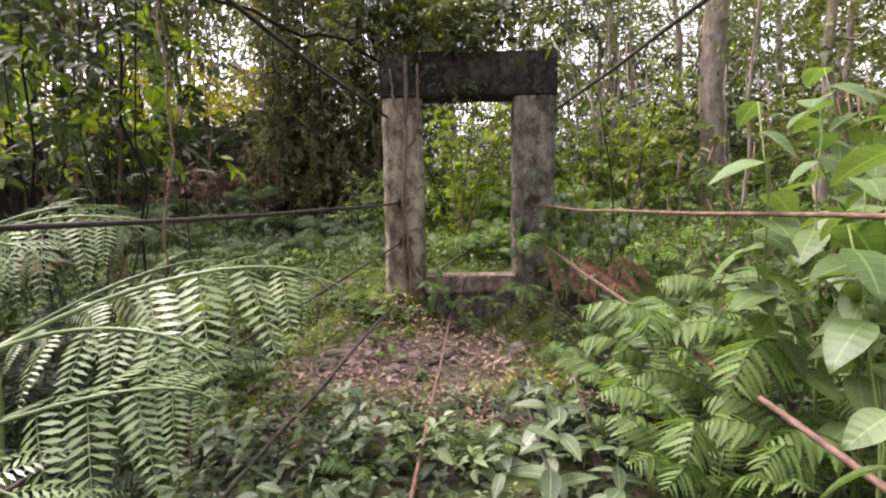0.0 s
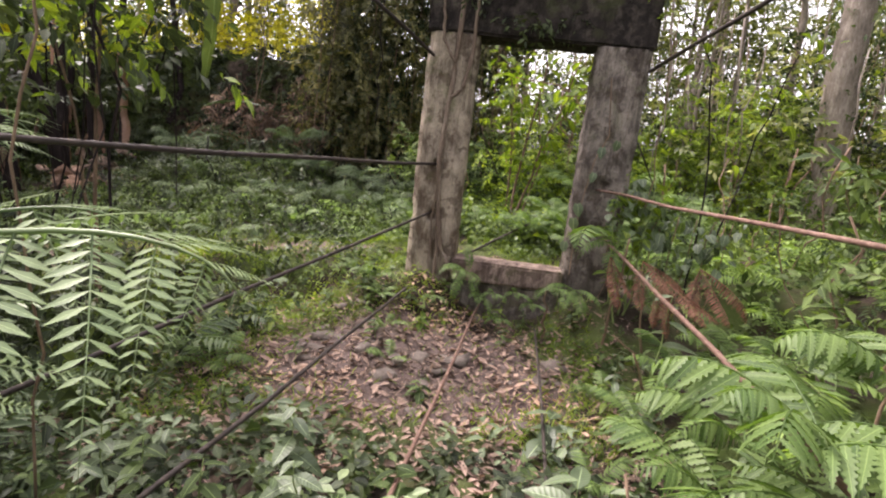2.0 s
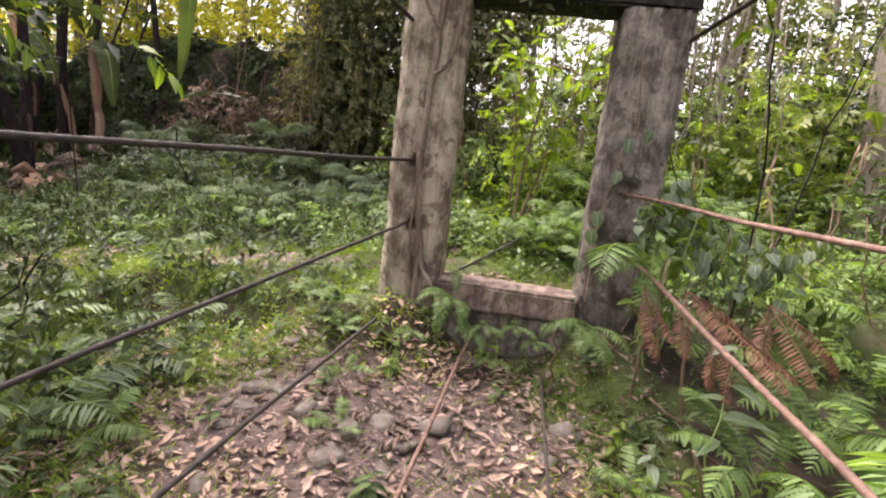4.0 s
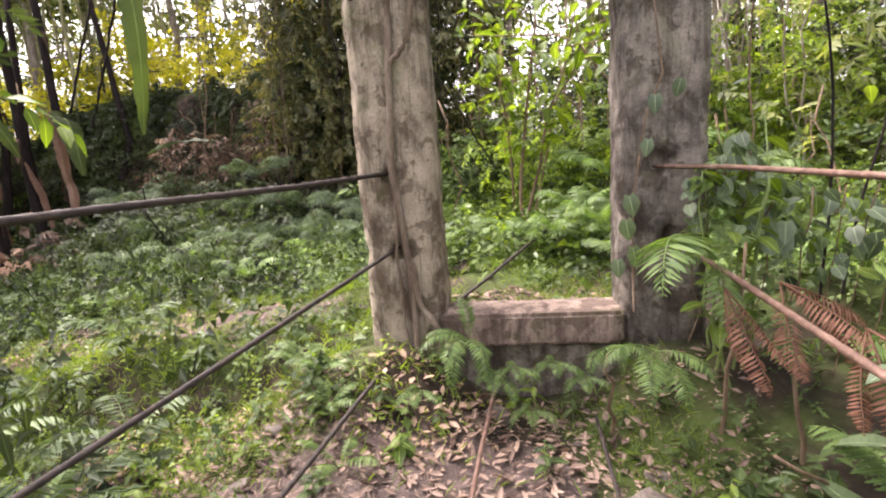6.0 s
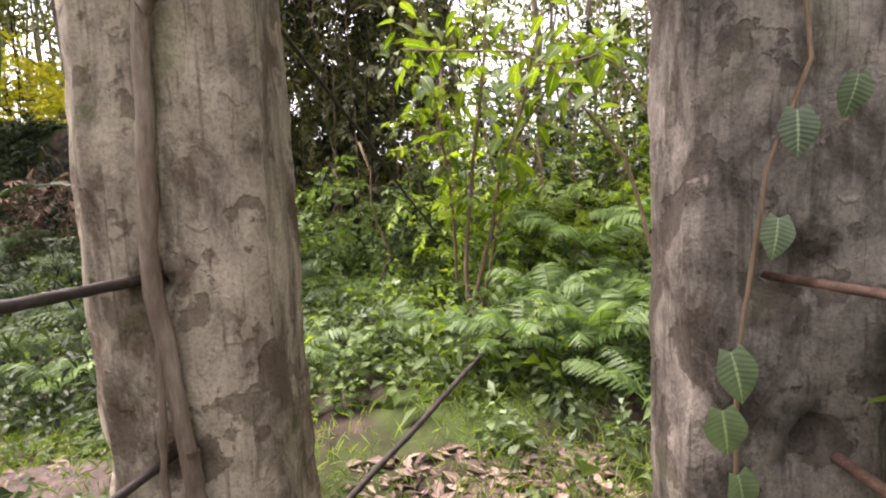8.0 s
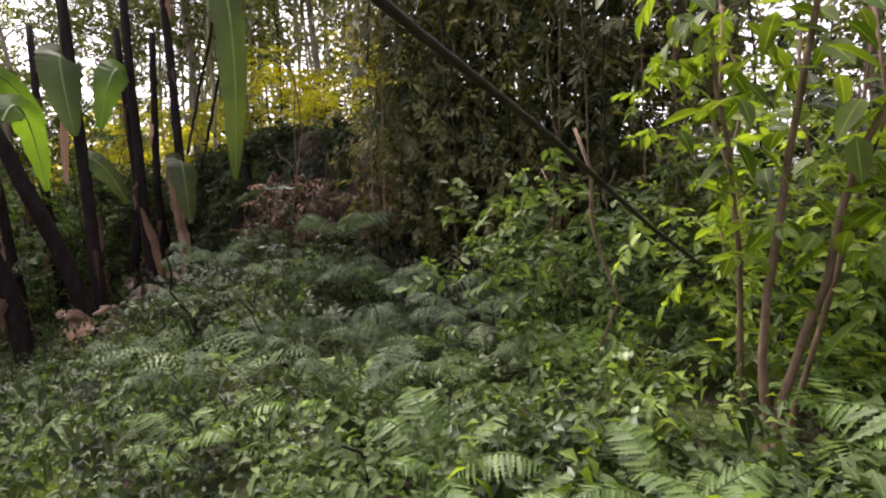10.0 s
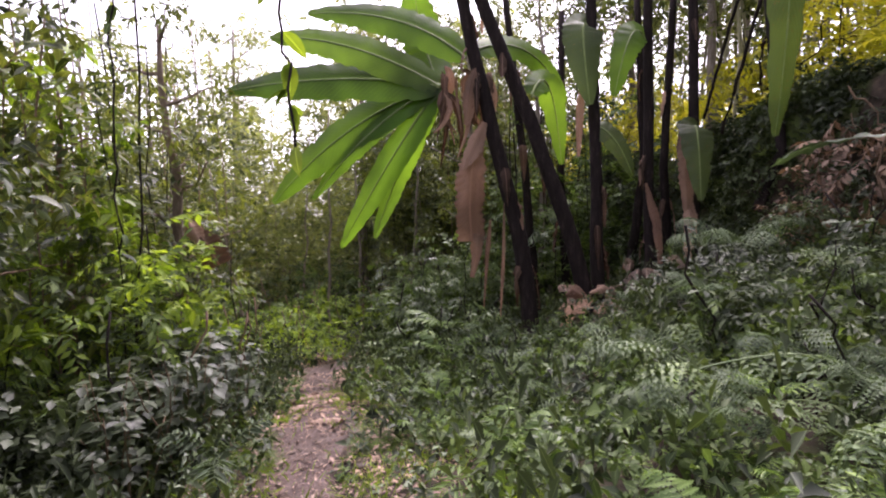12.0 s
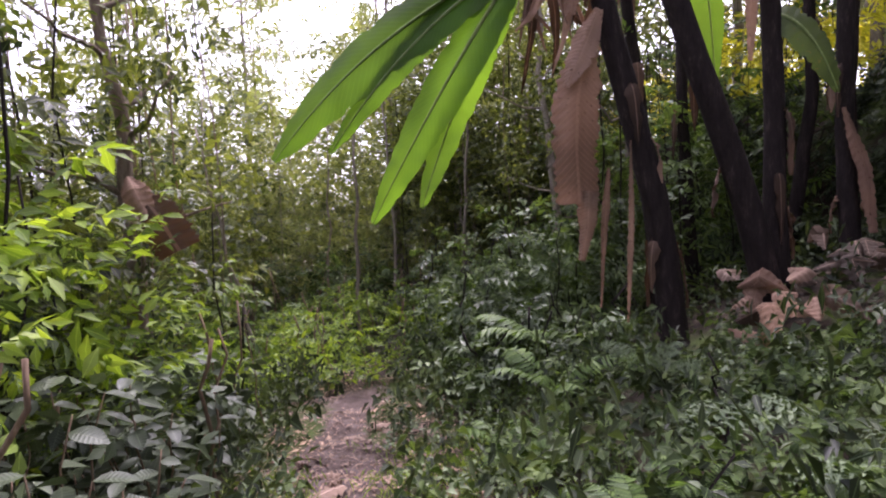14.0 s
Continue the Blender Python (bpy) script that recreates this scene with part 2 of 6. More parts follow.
CONCRETE_SILL = concrete_mat("dirty_concrete", (0.29, 0.22, 0.18), (0.14, 0.10, 0.08), 0.35, 0.15)


def ground_mat():
    """Damp soil with humus, bare trodden earth along the footpath, moss."""
    m, nt, p = mat_new("forest_soil")
    big, mid, fine = noise_node(nt, 0.9, 5), noise_node(nt, 6, 6), noise_node(nt, 45, 5, 0.7)
    soil = ramp(nt, mid, [(0.3, (0.016, 0.012, 0.009)), (0.5, (0.038, 0.028, 0.02)), (0.7, (0.085, 0.062, 0.044))])
    mossy = mix(nt, fine, (0.03, 0.05, 0.012), (0.09, 0.12, 0.03))
    soil = mix(nt, ramp(nt, big, [(0.45, (0, 0, 0)), (0.6, (1, 1, 1))]), soil, mossy)
    bare = ramp(nt, maths(nt, "ADD", maths(nt, "MULTIPLY", mid, 0.5), maths(nt, "MULTIPLY", fine, 0.5)),
                [(0.3, (0.035, 0.026, 0.023)), (0.5, (0.095, 0.069, 0.060)), (0.7, (0.21, 0.165, 0.148))])
    at = nt.nodes.new("ShaderNodeAttribute")
    at.attribute_name = "trodden"
    edge = maths(nt, "ADD", at.outputs["Fac"], maths(nt, "MULTIPLY", maths(nt, "SUBTRACT", mid, 0.5), 0.9))
    col = mix(nt, ramp(nt, edge, [(0.35, (0, 0, 0)), (0.6, (1, 1, 1))]), soil, bare)
    nt.links.new(col, p.inputs["Base Color"])
    p.inputs["Roughness"].default_value, p.inputs["Specular IOR Level"].default_value = 0.92, 0.2
    bump(nt, p, maths(nt, "ADD", mid, maths(nt, "MULTIPLY", fine, 0.6)), 0.9, 0.03)
    return m


SOIL = ground_mat()

# ---- geometry kit ----
rng = np.random.default_rng(7)


class Geo:
    """Gathers triangles with leaf coordinates; becomes one mesh."""

    def __init__(self):
        self.v, self.f, self.u, self.n, self.soft = [], [], [], 0, True

    def add(self, v, f, u=None):
        v = np.asarray(v, float)
        self.v.append(v)
        self.f.append(np.asarray(f, int) + self.n)
        self.u.append(np.zeros_like(v) if u is None else u)
        self.n += len(v)
        return self

    def put(self, tpl, mats, at):
        """Many copies of a template: 3x3 matrices and places."""
        v, f, u = tpl
        k, n = len(at), len(v)
        if k == 0:
            return self
        vv = np.einsum("kij,nj->kni", mats, v) + np.asarray(at)[:, None, :]
        ff = f[None] + (np.arange(k) * n)[:, None, None]
        return self.add(vv.reshape(-1, 3), ff.reshape(-1, 3), np.tile(u, (k, 1)))

    def template(self):
        return np.concatenate(self.v), np.concatenate(self.f), np.concatenate(self.u)

    def mesh(self, name, material):
        v, f, u = self.template()
        me = bpy.data.meshes.new(name)
        me.vertices.add(len(v))
        me.vertices.foreach_set("co", v.astype(np.float32).ravel())
        me.loops.add(f.size)
        me.loops.foreach_set("vertex_index", f.astype(np.int32).ravel())
        me.polygons.add(len(f))
        me.polygons.foreach_set("loop_start", np.arange(0, f.size, 3, dtype=np.int32))
        me.polygons.foreach_set("use_smooth", np.full(len(f), self.soft))
        at = me.attributes.new("leafuv", "FLOAT_VECTOR", "POINT")
        at.data.foreach_set("vector", u.astype(np.float32).ravel())
        me.materials.append(material)
        me.update(calc_edges=True)
        return me


def rot(yaw, pitch, roll, scale=1.0):
    """Stacks of matrices (radians): a thing that points along +y, facing up, tips up by pitch, turns by yaw."""
    yaw, pitch, roll, scale = np.broadcast_arrays(*[np.atleast_1d(np.asarray(a, float)) for a in (yaw, pitch, roll, scale)])
    cy, sy, cp, sp, cr, sr = np.cos(yaw), np.sin(yaw), np.cos(pitch), np.sin(pitch), np.cos(roll), np.sin(roll)
    o, z = np.ones_like(cy), np.zeros_like(cy)
    a = np.stack([np.stack([cy, -sy, z], -1), np.stack([sy, cy, z], -1), np.stack([z, z, o], -1)], -2)
    b = np.stack([np.stack([o, z, z], -1), np.stack([z, cp, -sp], -1), np.stack([z, sp, cp], -1)], -2)
    c = np.stack([np.stack([cr, z, sr], -1), np.stack([z, o, z], -1), np.stack([-sr, z, cr], -1)], -2)
    return a @ b @ c * scale[:, None, None]


def leaf_tpl(length=1.0, width=0.4, rows=3, fold=0.15, droop=0.25, peak=0.42, wave=0.0, heart=False):
    """A leaf along +y: three points a row, folded at the midrib, drooping to its tip."""
    t = np.linspace(0, 1, rows + 1)
    w = np.sin(np.pi * t ** (math.log(0.5) / math.log(peak))) ** 0.8 * width / 2
    w[0], w[-1] = width * (0.25 if heart else 0.03), width * 0.01
    y, z = t * length, -droop * length * t ** 1.8
    wv = wave * np.sin(t * 17.0)
    left = np.stack([-w, y + (-0.12 * length * (t == 0) if heart else 0), z + fold * w * 2 + wv], -1)
    mid = np.stack([0 * w, y, z], -1)
    right = np.stack([w, y + (-0.12 * length * (t == 0) if heart else 0), z + fold * w * 2 - wv], -1)
    v = np.stack([left, mid, right], 1).reshape(-1, 3)
    u = np.stack([np.tile([-1.0, 0, 1.0], rows + 1), np.repeat(t, 3), np.zeros(3 * rows + 3)], -1)
    f = []
    for i in range(rows):
        for c in (0, 1):
            a = 3 * i + c
            f += [(a, a + 1, a + 4), (a, a + 4, a + 3)]
    return v, np.array(f), u


def diamond_tpl(length=1.0, width=0.45, fold=0.12):
    """The smallest leaf: two triangles folded along the midrib."""
    v = np.array([(0, 0, 0), (-width / 2, 0.45 * length, fold * width), (0, length, -0.12 * length), (width / 2, 0.45 * length, fold * width)])
    u = np.array([(0, 0, 0), (-1, 0.45, 0), (0, 1, 0), (1, 0.45, 0)], float)
    return v, np.array([(0, 2, 1), (0, 3, 2)]), u


def toothed_tpl(width=0.3, teeth=7, depth=0.55, droop=0.2):
    """A fern pinna along +y: a tapering blade whose edges are cut into blunt teeth."""
    v, f, u = leaf_tpl(1.0, width, 2 * teeth, 0.06, droop, 0.3)
    cut = np.repeat(np.where(np.arange(2 * teeth + 1) % 2, 1.0, 1.0 - depth), 3)
    v = v.copy()
    v[:, 0] *= cut
    v[:, 1] += np.abs(v[:, 0]) * 0.35
    return v, f, u


def tube_tpl(points, radii, sides=6):
    """A tapering round stem through points."""
    p = np.asarray(points, float)
    r = np.broadcast_to(np.asarray(radii, float), (len(p),))
    d = np.gradient(p, axis=0)
    d /= np.linalg.norm(d, axis=1, keepdims=True) + 1e-9
    ref = np.where(np.abs(d[:, 2:3]) > 0.9, np.array([[1.0, 0, 0]]), np.array([[0, 0, 1.0]]))
    a = np.cross(d, ref)
    a /= np.linalg.norm(a, axis=1, keepdims=True) + 1e-9
    b = np.cross(d, a)
    k = np.arange(sides) * 2 * np.pi / sides
    v = (p[:, None] + r[:, None, None] * (np.cos(k)[None, :, None] * a[:, None] + np.sin(k)[None, :, None] * b[:, None])).reshape(-1, 3)
    f = []
    for i in range(len(p) - 1):
        for j in range(sides):
            q, s = i * sides + j, i * sides + (j + 1) % sides
            f += [(q, s, s + sides), (q, s + sides, q + sides)]
    for base in (0, (len(p) - 1) * sides):
        f += [(base, base + j, base + j + 1) for j in range(1, sides - 1)]
    u = np.stack([np.ones(len(v)), np.repeat(np.linspace(0, 1, len(p)), sides), np.zeros(len(v))], -1)
    return v, np.array(f), u


def wander(a, b, n, amount, sag=0.0):
    """Points from a to b that wander a little and sag."""
    t = np.linspace(0, 1, n)[:, None]
    p = np.asarray(a, float) * (1 - t) + np.asarray(b, float) * t
    off = rng.normal(0, 1, (n, 3)) * amount
    off[0] = off[-1] = 0
    p += off
    p[:, 2] -= sag * 4 * (t * (1 - t))[:, 0]
    return p


def thing(name, label, category, group="", kind="", at=(0, 0, 0)):
    ob = new(name)
    ob.location = at
    ob.empty_display_size = 0.1
    return tagged(ob, label, category, group, kind)


def part(name, geo, material, parent, label="", m=None):
    """One mesh object under a thing or part; geo is a Geo, a template or a mesh."""
    if isinstance(geo, tuple):
        geo = Geo().add(*geo)
    me = geo.mesh(name, material) if isinstance(geo, Geo) else geo
    ob = new(name, me)
    ob.parent = parent
    if m is not None:
        ob.matrix_basis = m
    return tagged(ob, label)


def single(name, geo, material, label, category, group="", kind=""):
    if isinstance(geo, tuple):
        geo = Geo().add(*geo)
    return tagged(new(name, geo.mesh(name, material)), label, category, group, kind)


# ---- ground ----
def smooth(x):
    x = np.clip(x, 0, 1)
    return x * x * (3 - 2 * x)


def waves(x, y):
    return (0.05 * np.sin(1.3 * x + 0.7 * y) + 0.04 * np.sin(2.1 * y - 0.9 * x + 1.0) + 0.02 * np.sin(4.7 * x + 3.1 * y)
            + 0.012 * np.sin(9.1 * x - 7.7 * y))


def height(x, y):
    """Height of the ground: level before the gate, falling to the left behind it, a bank beyond."""
    x, y = np.asarray(x, float), np.asarray(y, float)
    z = -0.3 + 0.4 * smooth((y - 6.9) / 0.5)
    z = z + 0.155 * np.clip(x + 0.6, -13, 0)
    z = z + 0.22 * np.clip(y - 9.8, 0, 6.0) * smooth((-x - 3.0) / 3.0)
    z = z + 2.9 * smooth((y - 16.0) / 1.3 + 0.25 * np.sin(x * 1.1) + 0.12 * np.sin(x * 2.9)) * smooth((x + 30) / 8) * smooth((2 - x) / 5)
    z = z + 0.10 * np.clip(x - 1.8, 0, 25) + 0.03 * np.clip(y - 12, 0, 60)
    for mx, my, mh, mr in ((-0.95, 6.85, 0.42, 0.5), (-0.45, 6.75, 0.3, 0.35), (1.5, 6.75, 0.35, 0.5), (1.0, 6.7, 0.15, 0.3)):
        z = z + mh * np.exp(-(((x - mx) ** 2 + (y - my) ** 2) / mr ** 2)) * smooth((7.5 - y) / 0.7)
    return z + waves(x, y)


def track(x, y):
    """How trodden the ground is: the clearing before the gate and the footpath behind it."""
    a = np.exp(-(((x + 0.4) / 1.35) ** 2 + ((y - 5.3) / 1.05) ** 2) ** 2)
    line = 8.45 + 0.35 * np.sin(0.6 * x + 0.5) - 0.45 * smooth((-x - 4) / 5) + 0.9 * smooth((-x - 10) / 4)
    b = np.exp(-((y - line) / (0.38 + 0.1 * np.sin(x * 2.3))) ** 2) * smooth((-x - 0.5) / 2) * smooth((x + 16) / 3)
    return np.clip(np.maximum(a, b), 0, 1)


def grid_axis(lo, hi, step, far):
    core = np.arange(lo, hi, step)
    out = step * np.cumsum(1.22 ** np.arange(1, 60))
    out = out[out < far]
    return np.concatenate([lo - out[::-1], core, hi + out])


gx, gy = grid_axis(-15, 5, 0.14, 900), grid_axis(-2.5, 18.5, 0.14, 900)
X, Y = np.meshgrid(gx, gy)
Z = height(X, Y) + rng.normal(0, 0.008, X.shape)
n0, n1 = X.shape
idx = np.arange(n0 * n1).reshape(n0, n1)
q = np.stack([idx[:-1, :-1], idx[:-1, 1:], idx[1:, 1:], idx[1:, :-1]], -1).reshape(-1, 4)
gg = Geo().add(np.stack([X, Y, Z], -1).reshape(-1, 3), np.concatenate([q[:, [0, 1, 2]], q[:, [0, 2, 3]]]))
ground = single("ground", gg, SOIL, "dark damp forest soil with a trodden brown footpath", "ground", kind="structure")
at = ground.data.attributes.new("trodden", "FLOAT", "POINT")
at.data.foreach_set("value", track(X, Y).astype(np.float32).ravel())


# ---- the gateway ----
def post_geo(w, d, h, holes, seed, taper=0.02):
    """A square concrete post with chamfered, worn corners and rope holes in its front."""
    c = 0.07
    side = []
    for (ax, ay), (bx, by) in [((-w / 2 + c, -d / 2), (w / 2 - c, -d / 2)), ((w / 2, -d / 2 + c), (w / 2, d / 2 - c)),
                               ((w / 2 - c, d / 2), (-w / 2 + c, d / 2)), ((-w / 2, d / 2 - c), (-w / 2, -d / 2 + c))]:
        side += [(ax + (bx - ax) * t, ay + (by - ay) * t) for t in np.linspace(0, 1, 13)]
    sec = np.array(side)
    zs = np.arange(0, h + 0.01, 0.045)
    v = []
    for z in zs:
        k = 1 - taper * z / h
        for sx, sy in sec:
            pt = Vector((sx * k, sy * k, z))
            nrm = Vector((sx, sy, 0)).normalized()
            dis = 0.018 * noise.noise(pt * 3.1 + Vector((seed, 0, 0))) + 0.010 * noise.noise(pt * 11 + Vector((0, seed, 0)))
            crack = noise.noise(Vector((sx * 9, seed, z * 0.7)))
            dis -= 0.02 * max(0, 1 - abs(crack) * 16) * (sy < 0)
            for hx, hz, hr in holes:
                r = math.hypot(sx - hx, z - hz)
                if sy < 0 and r < hr:
                    pt.y += 0.12 * min(1.0, 2.5 * (1 - r / hr))
            v.append(pt + nrm * dis)
    n, m = len(sec), len(zs)
    f = []
    for i in range(m - 1):
        for j in range(n):
            a, b = i * n + j, i * n + (j + 1) % n
            f += [(a, b, b + n), (a, b + n, a + n)]
    top = (m - 1) * n
    f += [(top, top + j, top + j + 1) for j in range(1, n - 1)]
    return np.array(v), np.array(f), None


def slab_geo(sx, sy, sz, seed, step=0.06, rough=0.015):
    """A worn block: a subdivided box with rounded, uneven faces."""
    bm = bmesh.new()
    bmesh.ops.create_cube(bm, size=1.0)
    bmesh.ops.scale(bm, vec=(sx, sy, sz), verts=bm.verts)
    bmesh.ops.bevel(bm, geom=list(bm.edges), offset=min(0.025, min(sx, sy, sz) * 0.14), segments=2, affect="EDGES")
    for _ in range(5):
        long = [e for e in bm.edges if e.calc_length() > step * 2]
        if not long:
            break
        bmesh.ops.subdivide_edges(bm, edges=long, cuts=1, use_grid_fill=True)
    bmesh.ops.triangulate(bm, faces=bm.faces)
    off = Vector((seed * 1.7, seed, 0))
    for vert in bm.verts:
        n = vert.co.normalized()
        vert.co += n * (rough * noise.noise(vert.co * 4 + off) * 1.6 + rough * 0.6 * noise.noise(vert.co * 15 + off))
    bm.verts.index_update()
    v = np.array([vert.co[:] for vert in bm.verts])
    f = np.array([[vert.index for vert in face.verts] for face in bm.faces])
    bm.free()
    g = Geo().add(v, f)
    g.soft = False
    return g


GATE_Y = 7.06
gate = thing("bridge_gateway", "weathered grey concrete gateway of an old footbridge, lintel black from algae and painted shade", "gateway", at=(0, 0, 0))
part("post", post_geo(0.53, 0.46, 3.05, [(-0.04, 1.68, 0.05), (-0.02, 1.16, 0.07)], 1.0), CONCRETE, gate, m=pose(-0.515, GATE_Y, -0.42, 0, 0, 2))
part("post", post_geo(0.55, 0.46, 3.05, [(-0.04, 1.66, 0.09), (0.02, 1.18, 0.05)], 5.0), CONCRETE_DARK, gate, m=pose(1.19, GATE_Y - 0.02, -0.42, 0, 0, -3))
part("lintel", slab_geo(2.24, 0.5, 0.56, 3.0, 0.07, 0.022), CONCRETE_BLACK, gate, "concrete lintel, black from algae and painted shade", m=pose(0.34, GATE_Y, 2.87))
part("sill", slab_geo(1.2, 0.36, 0.22, 6.0, 0.05, 0.012), CONCRETE_SILL, gate, "dirty concrete sill beam", m=pose(0.33, GATE_Y - 0.12, 0.19))
part("footing", slab_geo(1.2, 0.30, 0.5, 9.0, 0.06, 0.04), CONCRETE_DARK, gate, "mossy rough footing", m=pose(0.33, GATE_Y - 0.06, -0.17))


def cable(a, b, r, material, label, sag=0.0, name="steel_cable", group="bridge cables"):
    """A twisted wire rope: six strands wound round a core line."""
    a, b = Vector(a), Vector(b)
    n = max(12, int((b - a).length / 0.05))
    line = wander(a, b, 9, 0.006, sag)
    tt = np.linspace(0, 1, n)
    core = np.stack([np.interp(tt, np.linspace(0, 1, 9), line[:, i]) for i in range(3)], -1)
    v, f, u = tube_tpl(core, r, 9)
    ring = v.reshape(n, 9, 3)
    ang = np.arange(9) * 2 * np.pi / 9
    swell = 1 + 0.10 * np.cos(3 * (ang[None] - (tt * (b - a).length * 24)[:, None]))
    ring = core[:, None] + (ring - core[:, None]) * swell[..., None]
    g = Geo().add(ring.reshape(-1, 3), f, u)
    return single(name, g, material, label, "cable", group)


F = GATE_Y - 0.23
cable((-0.55, F + 0.1, 1.27), (-2.75, -0.6, 1.46), 0.015, RUST_DARK, "dark rusty brown hand cable tied to a concrete post", 0.05)
cable((1.14, F + 0.1, 1.20), (1.9, -0.6, 1.46), 0.012, RUST, "rusty reddish hand cable tied to a concrete post", 0.03)
cable((-0.54, F + 0.1, 0.76), (-2.6, -0.4, -0.04), 0.013, RUST_DARK, "dark rusty lower side cable of a broken footbridge", 0.0)
cable((1.27, F + 0.1, 0.72), (1.62, -0.6, 0.30), 0.016, RUST, "thick rusty side cable slanting through ferns", 0.0)
cable((-0.66, 6.5, 0.0), (-1.42, -0.5, 0.0), 0.013, RUST_DARK, "dark rusty deck cable running low over plants", 0.0)
cable((0.09, 6.85, -0.18), (-0.36, -0.5, 0.1), 0.012, RUST, "rusty deck cable running low over bare soil", 0.0)
cable((0.68, 6.4, -0.22), (0.46, -0.5, 0.0), 0.011, RUST_DARK, "dark rusty deck cable half hidden by herbs", 0.0)
cable((-0.68, F + 0.1, 2.35), (-2.0, -0.6, 3.05), 0.017, RUST_DARK, "dark main cable rising from the gateway top", 0.04)
cable((1.44, F + 0.1, 2.4), (2.15, -0.6, 3.1), 0.017, RUST_DARK, "dark main cable rising from the gateway top", 0.04)
cable((-0.5, GATE_Y + 0.2, 2.36), (0.05, 12.4, 0.95), 0.011, RUST_DARK, "thick black backstay cable sloping into undergrowth", 0.0)
cable((1.2, GATE_Y + 0.2, 2.36), (3.2, 12.0, 0.9), 0.011, RUST_DARK, "thick black backstay cable sloping into undergrowth", 0.0)
cable((-0.45, GATE_Y + 0.2, 0.05), (0.75, 9.6, 0.5), 0.016, RUST_DARK, "thin dark anchor cable behind the gateway", 0.0)

# ---- plant templates ----
LEAF2, LEAF3, LEAF5 = leaf_tpl(1, 0.42, 2), leaf_tpl(1, 0.45, 3), leaf_tpl(1, 0.46, 6, 0.12, 0.3)
SLIM2, SLIM3 = leaf_tpl(1, 0.2, 2, 0.1, 0.3), leaf_tpl(1, 0.16, 3, 0.1, 0.35)
TINY = diamond_tpl()
ROUND2 = leaf_tpl(1, 0.62, 2, 0.1, 0.2, 0.45)
BLADE1 = diamond_tpl(1.0, 0.09, 0.2)
BLADE = leaf_tpl(1, 0.07, 3, 0.2, 0.5)


def spray_tpl(leaf, n=9, length=2.4):
    """A twig with leaves along both sides; unit is one leaf length."""
    g = Geo()
    t = np.linspace(0.12, 1, n)
    side = np.where(np.arange(n) % 2, 1.0, -1.0)
    side[-1] = 0
    at = np.stack([0.12 * np.sin(t * 4), t * length, 0.25 * t - 0.5 * t ** 2], -1)
    g.put(leaf, rot(-side * rng.uniform(0.6, 1.2, n), rng.normal(-0.25, 0.3, n), rng.normal(0, 0.35, n), rng.uniform(0.65, 1.15, n)), at)
    return g.template()


def tuft_tpl(leaf, n=9, tall=1.6):
    """A small plant: whorls of leaves round a short stem, lower ones larger; unit is one leaf length."""
    g = Geo()
    k = np.arange(n)
    t = 0.25 + 0.75 * k / (n - 1)
    a = k * 2.4 + rng.uniform(-0.3, 0.3, n)
    at = np.stack([0.1 * np.sin(a) * -1, 0.1 * np.cos(a), t * tall], -1)
    g.put(leaf, rot(a, 0.35 * t + rng.normal(-0.15, 0.25, n), rng.normal(0, 0.25, n), (1.15 - 0.55 * t) * rng.uniform(0.8, 1.2, n)), at)
    return g.template()


